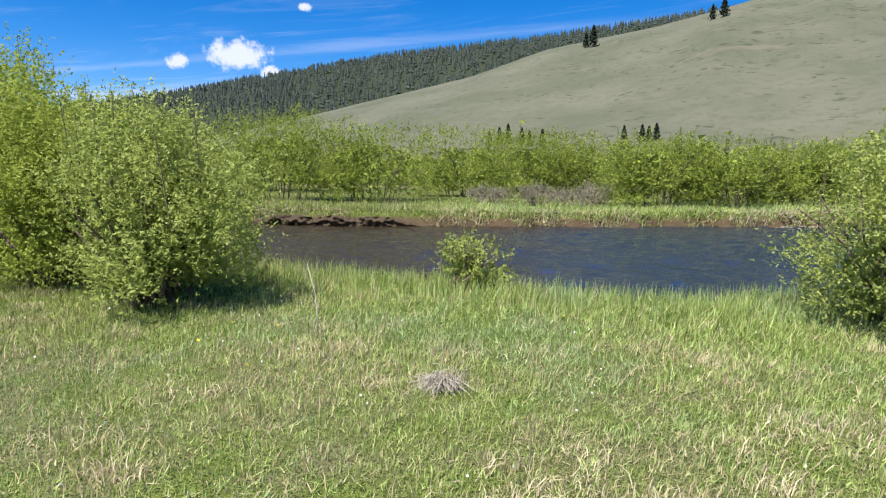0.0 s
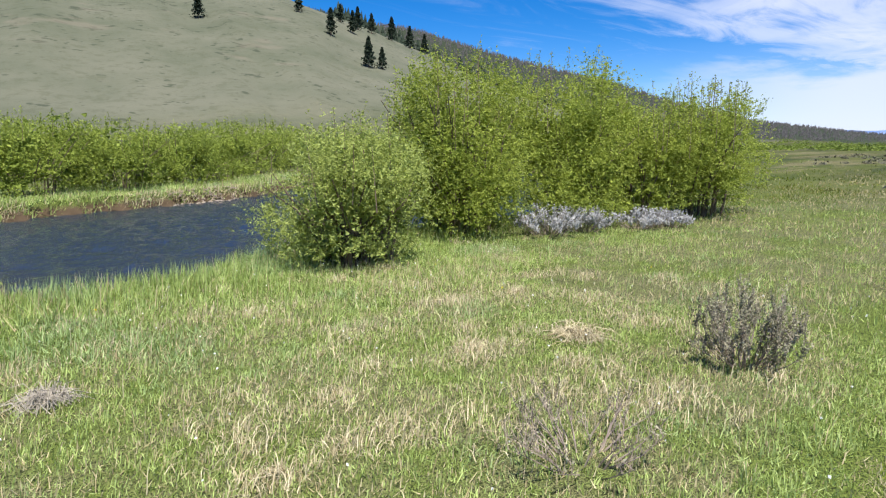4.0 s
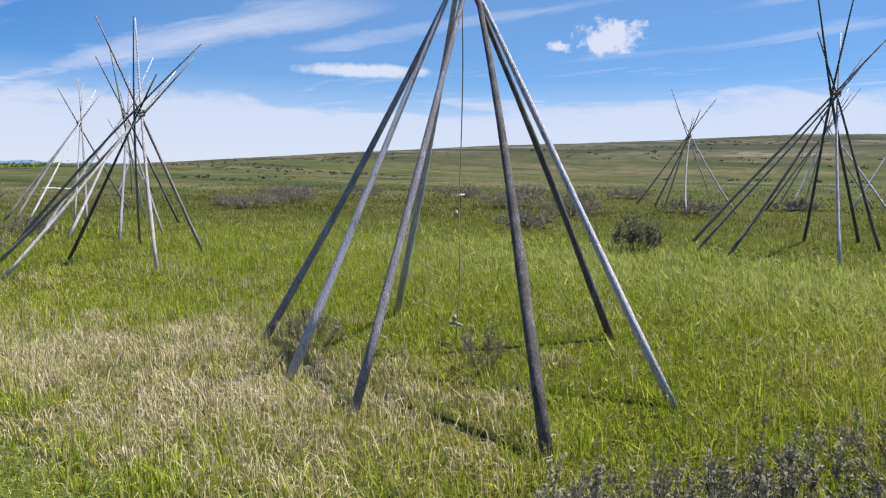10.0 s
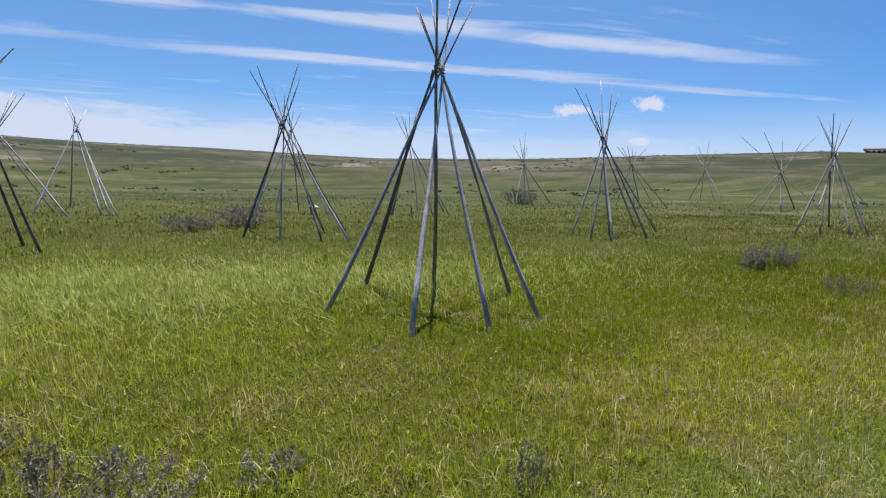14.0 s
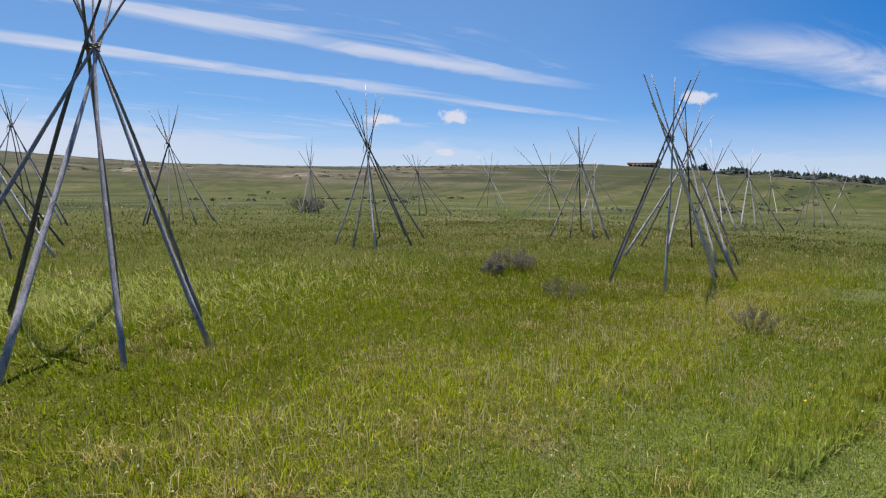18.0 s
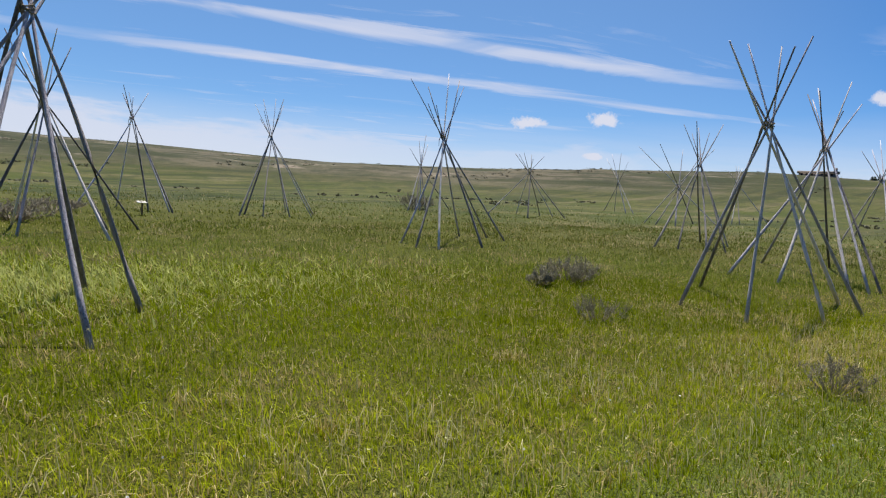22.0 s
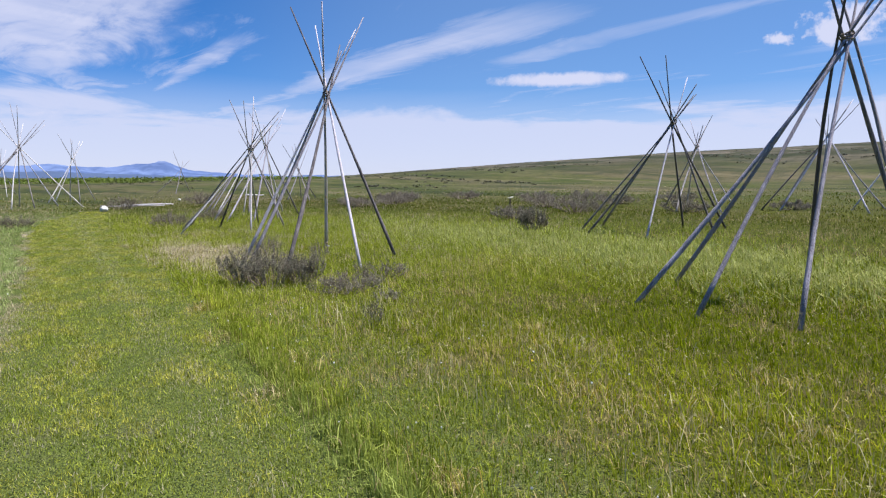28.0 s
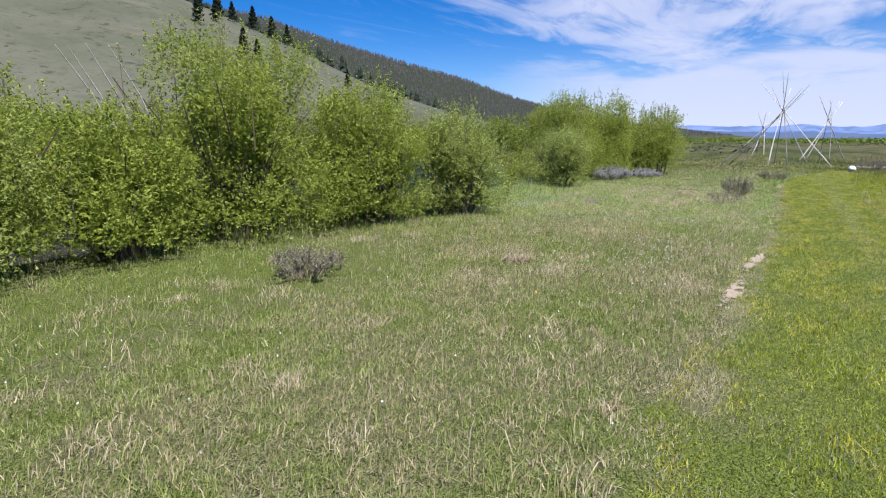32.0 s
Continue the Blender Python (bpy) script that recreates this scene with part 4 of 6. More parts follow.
def crown_points(rng, n, rx, ry, h, lumps=46, foot=0.07, low=0.10):
    """Places for leaves: sprays pointing up and out from many rounded boughs, and a sparse filling inside them."""
    u = rng.uniform(low, 0.74, lumps)
    u[:5] = rng.uniform(0.66, 0.78, 5)
    t = rng.uniform(0, 2 * math.pi, lumps)
    q = 0.80 * np.sqrt(np.clip(1 - ((u - 0.30) / 0.56) ** 2, 0.06, 1)) * np.sqrt(rng.uniform(0.2, 1, lumps))
    C = np.stack([q * rx * np.cos(t), q * ry * np.sin(t), u * h], 1)
    s = rng.uniform(0.18, 0.36, lumps)
    size = np.stack([rx * s, ry * s, h * s * 0.55], 1)
    per = 17
    m = max(40, n // per)
    pick = rng.choice(lumps, m, p=s ** 2 / (s ** 2).sum())
    d = rng.normal(size=(m, 3))
    d[:, 2] += 0.25
    d += 0.7 * C[pick] / (rx, ry, h) - (0, 0, 0.25)
    d /= np.linalg.norm(d, axis=1)[:, None]
    hub = C[pick] + d * size[pick] * (rng.uniform(0.35, 1, m) ** 0.4)[:, None]
    way = 0.5 * d + (0, 0, 0.55) + rng.normal(0, 0.35, (m, 3))
    way /= np.linalg.norm(way, axis=1)[:, None]
    ln = rng.uniform(0.08, 0.34, m) * h ** 0.5
    k = np.repeat(np.arange(m), per)
    f = rng.uniform(0, 1, len(k))
    P = hub[k] + way[k] * (ln[k] * f)[:, None] + rng.normal(0, 1, (len(k), 3)) * (0.022 * h ** 0.5 * (1.25 - f))[:, None]
    c2 = rng.choice(lumps, max(30, n // 9))
    inside = C[c2] * (0.72, 0.72, 0.84) + rng.normal(0, 0.34, (len(c2), 3)) * size[c2]
    P = P[P[:, 2] > foot * h * rng.uniform(0.2, 1.8, len(P))]
    inside = inside[inside[:, 2] > 0.10 * h]
    return P, inside, C


def shrub(name, x, y, rx, ry, h, n, leaf, mat, label, seed, shoots=10, stems=24, turn=0.0, bare=0, group="willow bushes by the river"):
    rng = np.random.default_rng(seed)
    z = gz(x, y)
    ob = empty(name, x, y, z, label, "bush", group)
    ob.rotation_euler = (0, 0, radians(turn))
    P, inside, lump = crown_points(rng, int(n * 0.86), rx, ry, h, foot=0.07 if leaf < 0.07 else 0.01, low=0.05 if leaf < 0.07 else 0.02)
    extra, sv, sf = [], [], []
    for i in range(shoots):
        l = lump[rng.integers(len(lump))]
        px, py = l[0] + rng.normal(0, 0.25) * rx * 0.6, l[1] + rng.normal(0, 0.25) * ry * 0.6
        e = max(0.0, 1 - (px / rx) ** 2 - (py / ry) ** 2)
        zt = h * (0.5 + 0.45 * math.sqrt(e))
        ln = rng.uniform(0.12, 0.42) * min(1.0, h / 2)
        lean = rng.normal(0, 0.16, 2)
        m = int(16 + 26 * ln / leaf * 0.05)
        t = rng.uniform(0, 1, m)
        extra.append(np.stack([px + lean[0] * t * ln, py + lean[1] * t * ln, zt + t * ln], 1) + rng.normal(0, 0.025, (m, 3)))
        tube([(px, py, zt - 0.3 * h), (px + lean[0] * ln, py + lean[1] * ln, zt + ln)], [0.008, 0.003], 3, sv, sf, False)
    if extra:
        P = np.concatenate([P] + extra)
    soup_object("foliage", np.concatenate([leaf_quads(rng, P, leaf * 0.88, 0.35, 0.46, 3), leaf_quads(rng, inside, leaf * 1.9, 0.2, 0.7, 3)]), 3, mat, ob)
    for i in range(stems):
        t = rng.uniform(0, 2 * math.pi)
        q = rng.uniform(0.25, 0.95)
        ex, ey, ez = q * rx * math.cos(t), q * ry * math.sin(t), h * rng.uniform(0.35, 0.75)
        bx, by = 0.35 * ex + rng.normal(0, 0.1), 0.35 * ey + rng.normal(0, 0.1)
        pts = [(bx, by, -0.05), (bx * 1.2 + rng.normal(0, .04), by * 1.2, ez * 0.35), (0.5 * (bx + ex) + rng.normal(0, .06), 0.5 * (by + ey), ez * 0.7), (ex, ey, ez)]
        v, f = tube(pts, [0.028, 0.022, 0.015, 0.006], 5)
        mesh_object("stem", v, f, W_STEM, ob)
    if sf:
        tagged(mesh_object("twig_mass", sv, sf, W_STEM, ob), kind="stuff")
    if bare:
        for i in range(bare):
            bx, by = rng.normal(-0.80 * rx, 0.06 * rx), rng.normal(0.1, 0.1)
            lx = rng.uniform(-0.75, 0.1)
            bv, bf = tube([(bx, by, h * 0.5), (bx + lx * 0.35, by, h * 0.64), (bx + lx, by, h * rng.uniform(0.74, 0.84))], [0.014, 0.010, 0.004], 5)
            mesh_object("dead_branch", bv, bf, W_BARE, ob, "bleached dead branch without leaves")
    return ob


FARBRUSH = []
WILLOW = "leafy bright green willow bush on the river bank"
SILVER = "pale silvery green willow bush at the meadow edge"
# near bank, from upstream to downstream
shrub("willow_bush", -11.9, 8.6, 1.6, 1.4, 2.3, 38000, 0.052, L_WILLOW, WILLOW, 11, 14)
shrub("willow_bush", -8.5, 7.9, 1.9, 1.35, 3.1, 62000, 0.052, L_WILLOW, "tall yellow-green willow bush with dead stems at its foot", 12, 10, 50, bare=4)
shrub("willow_bush", -6.35, 6.95, 1.25, 1.05, 2.35, 42000, 0.050, L_WILLOW, "yellow-green willow bush with reddish stems", 13, 6, 30)
shrub("willow_bush", -4.55, 6.15, 1.1, 0.92, 2.0, 42000, 0.050, L_SILVER, "rounded pale green willow bush standing in grass", 14, 12, 34)
shrub("willow_bush", -5.7, 7.5, 1.1, 0.9, 2.3, 26000, 0.052, L_SILVER, SILVER, 23, 10, 20)
shrub("willow_bush", 4.2, 8.1, 1.2, 0.9, 1.8, 18000, 0.056, L_WILLOW, WILLOW, 24, 2, 16)
shrub("willow_bush", -10.4, 7.75, 1.1, 0.85, 1.9, 24000, 0.054, L_WILLOW, WILLOW, 26, 10, 20)
shrub("willow_bush", -12.6, 7.7, 1.2, 0.9, 2.0, 22000, 0.054, L_SILVER, SILVER, 27, 10, 16)
shrub("willow_bush", 9.7, 5.6, 1.3, 1.1, 2.6, 24000, 0.056, L_WILLOW, WILLOW, 25, 16, 20)
shrub("willow_bush", -7.4, 9.8, 2.2, 1.3, 2.9, 26000, 0.062, L_WILLOW, WILLOW, 15)
shrub("willow_bush", 2.85, 6.35, 1.25, 1.05, 1.75, 36000, 0.046, L_SILVER, SILVER, 16, 16, 34)
shrub("willow_bush", 5.75, 7.15, 1.45, 1.3, 3.05, 54000, 0.052, L_WILLOW, "tall bright green willow bush with bare stems below", 17, 16, 44)
shrub("willow_bush", 6.9, 8.0, 1.6, 1.1, 2.9, 26000, 0.06, L_WILLOW, WILLOW, 22, 10)
shrub("willow_bush", 8.3, 6.55, 2.2, 1.4, 3.15, 50000, 0.056, L_WILLOW, WILLOW, 18, 14, 36)
shrub("willow_bush", 11.1, 5.0, 1.85, 1.3, 2.75, 42000, 0.056, L_WILLOW, "leafy willow bush with tall thin shoots on top", 19, 50)
shrub("riverside_shrub", -1.35, 7.3, 0.46, 0.32, 0.62, 3600, 0.048, L_SILVER, "low leafy shrub on the edge of the river bank", 20, 14, 8)
for i, (bx, by, rx, ry, h) in enumerate(((15.5, 9.3, 2.0, 1.5, 2.8), (19.5, 11.9, 2.2, 1.6, 3.0), (24.0, 14.8, 2.5, 1.9, 3.1), (29.0, 18.8, 2.6, 2.0, 3.2), (34.0, 23.0, 2.8, 2.0, 3.3))):
    shrub("willow_bush", bx, by, rx, ry, h, 9000, 0.13, L_FARWILLOW, "green willow bush further down the river bank", 80 + i, 6, 10)
# far bank
for i, (bx, by, rx, ry, h) in enumerate(((-15.5, 22.0, 3.4, 2.0, 3.5), (-10.6, 22.4, 2.7, 2.0, 3.8), (-7.0, 22.6, 2.3, 1.9, 3.4), (-3.9, 26.6, 2.3, 1.9, 3.2), (-1.6, 30.5, 2.4, 2.0, 3.1), (0.9, 31.0, 1.9, 1.7, 3.3),
                                          (3.1, 21.7, 1.9, 1.5, 2.6), (5.6, 22.2, 1.9, 1.6, 2.4), (8.2, 23.4, 2.0, 1.7, 2.4), (11.2, 26.0, 2.4, 1.9, 2.6), (15.0, 29.5, 2.6, 1.9, 3.0), (-21.5, 23.0, 3.2, 2.0, 3.4), (-13.5, 29.0, 3.0, 2.0, 3.9), (6.0, 37.0, 2.8, 2.0, 3.2), (21.0, 36.0, 3.0, 2.2, 3.0))):
    shrub("willow_bush", bx, by, rx * 1.22, ry, h * 0.96, 21000, 0.078, L_FARWILLOW, "dense green willow bush across the river", 40 + i, 5, 14)
for i, (bx, by, w, h) in enumerate(((-0.9, 22.0, 0.9, 0.8), (0.6, 21.6, 1.0, 0.7), (1.2, 23.0, 0.9, 0.8), (-2.6, 22.6, 0.9, 0.7))):
    FARBRUSH.append((bx, by, w, h))


def sage_meshes(seed, leaves, grey):
    """Upright woody shoots from one foot, with side twigs and tiny leaves along them, in a unit box."""
    rng = np.random.default_rng(seed)
    v, f, P = [], [], []
    for i in range(54 if leaves > 8 else 30):
        t, q = rng.uniform(0, 2 * math.pi), math.sqrt(rng.uniform(0.01, 1.0))
        ex, ey, ez = q * math.cos(t), q * math.sin(t), rng.uniform(0.42, 1.0) * (1 - 0.45 * q * q)
        pts = [np.array((0.34 * ex, 0.34 * ey, -0.05)), np.array((0.62 * ex + rng.normal(0, .05), 0.62 * ey + rng.normal(0, .05), 0.38 * ez)), np.array((ex, ey, ez))]
        tube(pts, [0.012, 0.008, 0.003], 4, v, f, False)
        for j in range(8):
            k0 = rng.uniform(0.2, 1.0)
            p = pts[1] * (1 - k0) + pts[2] * k0
            e = p + rng.normal(0, 0.07, 3) + np.array((0, 0, 0.20))
            tube([p, e], [0.0045, 0.002], 3, v, f, False)
            if rng.random() < 0.85:
                m = rng.integers(leaves // 2, leaves + leaves // 2)
                P.append(p + (e - p) * rng.uniform(0.0, 1.1, (m, 1)) + rng.normal(0, 0.016, (m, 3)))
    return v, f, leaf_quads(rng, np.concatenate(P), 0.035 if not grey else 0.05, 0.6, 0.5, 3)


def sagebrush(x, y, w, h, label, seed=0, name="sagebrush", grey=False, d=None, leaves=0):
    rng = np.random.default_rng(seed + 900)
    z = gz(x, y)
    ob = empty(name, x, y, z, label, "sagebrush", "sagebrush in the meadow")
    v, f, l = sage_meshes(seed, leaves or (18 if abs(y) < 6 else 9), grey)
    s = np.array((w, d or w, h if y > -11 else h * 0.72))
    mesh_object("twig_mass", [(a * s[0], b * s[1], c * s[2]) for a, b, c in v], f, W_TWIG, ob, "grey woody twigs")["kind"] = "stuff"
    # leaves keep their size: only their places are stretched
    q = l.reshape(-1, 3, 3)
    mid = q.mean(1, keepdims=True)
    soup_object("foliage", (mid * s + (q - mid) * (0.62 if abs(y) < 6 else (1.0 if abs(y) < 10 else 1.35))).reshape(-1, 3), 3, L_GREYSAGE if grey else (L_SAGE if y > -11 else L_FARSAGE), ob)
    ob.rotation_euler = (0, 0, rng.uniform(0, 6))
    return ob


SAGE = "grey-green sagebrush growing out of the grass"
DRY = "straggling grey sagebrush twigs with few leaves"
THIN = "thin straggling sagebrush of grey twigs and sparse leaves"
DSAGE = "dark grey sagebrush with bare woody twigs"
for i, (sx, sy, w, h, lab) in enumerate((
        (2.3, 1.45, 0.42, 0.58, "dark grey sagebrush standing beside the mown path"), (0.35, 1.6, 0.50, 0.36, "half-dead low sagebrush with a twisted grey stem"),
        (7.6, -3.4, 0.75, 0.5, SAGE), (10.2, 0.6, 0.5, 0.35, SAGE), (10.2, -5.2, 0.6, 0.45, SAGE), (-0.75, -3.5, 0.36, 0.40, "straggling dry sagebrush at the foot of a pole"), (-2.1, -4.05, 0.20, 0.36, DRY),
        (-4.25, -2.36, 0.48, 0.58, DSAGE), (-3.85, -2.08, 0.42, 0.50, DSAGE), (-4.35, -2.82, 0.40, 0.46, DSAGE), (-5.1, -3.3, 0.40, 0.30, THIN), (-5.35, -2.85, 0.38, 0.22, THIN), (-4.6, -4.0, 0.44, 0.28, THIN), (-6.1, -3.2, 0.22, 0.13, DRY), (-7.2, -2.4, 0.13, 0.32, "bare upright spire of dry sagebrush twigs"),
        (-17.5, -7.65, 0.62, 0.46, SAGE), (-15.4, -5.1, 0.42, 0.36, THIN), (-15.2, -2.2, 0.32, 0.32, THIN),
        (-10.1, 5.1, 0.5, 0.34, "low dark sagebrush below the willow bushes"), (13.3, -12.9, 1.1, 0.7, DSAGE), (15.2, -16.0, 1.3, 0.8, DSAGE), (13.8, -15.0, 1.0, 0.7, DSAGE), (2.6, -13.0, 0.9, 0.6, SAGE), (3.0, -16.5, 1.2, 0.7, DSAGE),
        (6.0, -18.0, 1.3, 0.8, DSAGE), (0.5, -19.5, 1.0, 0.7, DSAGE), (20.0, -3.6, 0.9, 0.7, DSAGE), (22.8, -7.8, 1.0, 0.7, DSAGE), (-8.9, -18.5, 1.0, 0.7, DSAGE), (-7.4, -17.8, 0.9, 0.55, DSAGE), (-1.0, -10.5, 0.45, 0.65, SAGE),
        (14.8, -13.2, 0.8, 0.6, DSAGE), (16.2, -17.0, 1.1, 0.7, DSAGE), (15.4, -20.6, 1.2, 0.7, DSAGE), (10.8, -22.0, 1.2, 0.7, DSAGE), (8.2, -23.0, 1.2, 0.8, DSAGE), (5.7, -22.0, 1.2, 0.7, DSAGE), (4.5, -25.0, 1.1, 0.7, DSAGE), (-2.0, -22.3, 0.8, 0.5, DSAGE), (-9.8, -22.9, 1.1, 0.6, DSAGE), (-16.6, -7.45, 0.28, 0.30, SAGE), (-5.4, -3.0, 0.5, 0.26, THIN))):
    sagebrush(sx, sy, w, h, lab, i, leaves={"half": 3, "stra": 5, "thin": 6, "bare": 2}.get(lab[:4], 0))
for i, (sx, sy, w, h) in enumerate(((6.5, 5.75, 0.62, 0.5), (7.2, 5.5, 0.5, 0.42), (8.2, 5.0, 0.55, 0.36), (8.9, 4.7, 0.45, 0.32))):
    sagebrush(sx, sy, w, h, "dry pale grey brush under the willow bushes", 60 + i, "dry_brush", True)
for i, (sx, sy, w, h) in enumerate(FARBRUSH):
    sagebrush(sx, sy, w, h, "grey-blue brush between the bushes across the river", 64 + i, "sagebrush")
sagebrush(-27.4, -30.0, 1.3, 1.5, "dark leafy shrub inside a distant tipi frame", 70)


# ---- grass ----
PATH_X = (-20.0, -12.0, -9.4, -7.3, -5.4, -2.0, 1.0, 4.5, 7.2, 10.0, 12.5, 15.6, 19.0)
PATH_N = (1.50, 1.20, 1.02, 0.86, 0.70, 0.50, 0.45, 0.48, 0.42, 0.08, -0.20, -1.10, -1.9)      # river-side edge of the mown path
PATH_S = (-0.20, -0.48, -0.75, -0.90, -1.10, -1.32, -1.34, -1.42, -1.62, -1.85, -2.10, -2.50, -2.8)


# bare strips: place, half length, half width, bearing
BARE = ((-6.9, 0.84, 0.80, 0.09, 171), (-8.55, 0.97, 0.68, 0.09, 176), (6.2, 0.42, 0.7, 0.07, 178), (13.2, -0.35, 0.8, 0.12, 160))


def off_bare(x, y):
    ok = np.ones(np.shape(x), bool)
    for bx, by, lx, ly, turn in BARE:
        c, s = math.cos(radians(turn)), math.sin(radians(turn))
        a, b = (x - bx) * c + (y - by) * s, -(x - bx) * s + (y - by) * c
        ok &= (a / lx) ** 2 + (b / ly) ** 2 > 0.45 + 0.4 * np.sin(11 * x + 7 * y)
    return ok


def on_path(x, y, rim=0.0):
    wob = 0.07 * np.sin(x * 2.1) + 0.05 * np.sin(x * 5.3 + 1)
    n, s = np.interp(x, PATH_X, PATH_N) + wob, np.interp(x, PATH_X, PATH_S) + 0.06 * np.sin(x * 1.7 + 2)
    return (y < n + rim) & (y > s) & (x < 18.5)


def scatter(rng, x0, x1, y0, y1, density):
    n = int((x1 - x0) * (y1 - y0) * density)
    return rng.uniform(x0, x1, n), rng.uniform(y0, y1, n)


def dry_land(x, y):
    return (y < bank_near(x) - 0.05) | (y > bank_far(x) + 0.1)


def clumps(x, y, s=1.0):
    """Slow variation of the sward over the meadow."""
    return 0.5 + 0.25 * np.sin(x * 1.3 * s + 1.7 * np.sin(y * 0.9 * s)) + 0.25 * np.sin(y * 1.7 * s + 1.3 * np.sin(x * 0.7 * s + 2))


def tufts(rng, x0, x1, y0, y1, density, per, spread):
    """Blades gathered in tufts: where they stand, which way they lean (outwards), and how strong their tuft is."""
    m = int((x1 - x0) * (y1 - y0) * density / per)
    cx, cy, strong = rng.uniform(x0, x1, m), rng.uniform(y0, y1, m), rng.uniform(0.55, 1.45, m)
    k = np.repeat(np.arange(m), per)
    a, b = rng.normal(0, spread, len(k)), rng.normal(0, spread, len(k))
    return cx[k] + a * strong[k], cy[k] + b * strong[k], np.arctan2(b, a) + rng.normal(0, 0.7, len(k)), strong[k]


def blades(rng, x, y, h, w, lean, bend, toward=None):
    """Blades standing on the ground: pointed, with one bend where they are seen close."""
    n = len(x)
    z = ground_height(x, y)
    t = rng.uniform(0, 2 * math.pi, n) if toward is None else toward
    ln = rng.exponential(lean, n).clip(0.05, 1.3) * h
    dx, dy = np.cos(t) * ln + 0.2 * lean * h, np.sin(t) * ln
    s = rng.uniform(0, 2 * math.pi, n)
    side = np.stack([np.cos(s) * w * 0.5, np.sin(s) * w * 0.5, np.zeros(n)], 1)
    base = np.stack([x, y, z - 0.012], 1)
    tip = base + np.stack([dx, dy, h * (1 - 0.4 * np.minimum(1, ln / h))], 1)
    if not bend:
        return np.stack([base - side, base + side, tip], 1)
    mid = base + np.stack([dx * 0.32, dy * 0.32, h * 0.58], 1)
    return np.stack([base - side, base + side, mid + side * 0.8, tip, mid - side * 0.8], 1)


def grass_object(name, rng, x, y, h, w, lean, mat, label, bend=False, toward=None):
    v = blades(rng, x, y, h, w, lean, bend, toward).astype(np.float32)
    n, c = len(v), 5 if bend else 3
    me = bpy.data.meshes.new(name)
    me.vertices.add(n * c)
    me.vertices.foreach_set("co", v.ravel())
    if bend:
        order, starts, step = np.array((0, 1, 2, 4, 4, 2, 3), np.int32), np.array((0, 4), np.int32), 7
    else:
        order, starts, step = np.array((0, 1, 2), np.int32), np.array((0,), np.int32), 3
    me.loops.add(n * step)
    me.loops.foreach_set("vertex_index", (np.arange(n, dtype=np.int32)[:, None] * c + order).ravel())
    me.polygons.add(n * len(starts))
    me.polygons.foreach_set("loop_start", (np.arange(n, dtype=np.int32)[:, None] * step + starts).ravel())
    me.materials.append(mat)
    me.update(calc_edges=True)
    ob = new(name, me)
    return tagged(ob, label, "grass", kind="stuff")


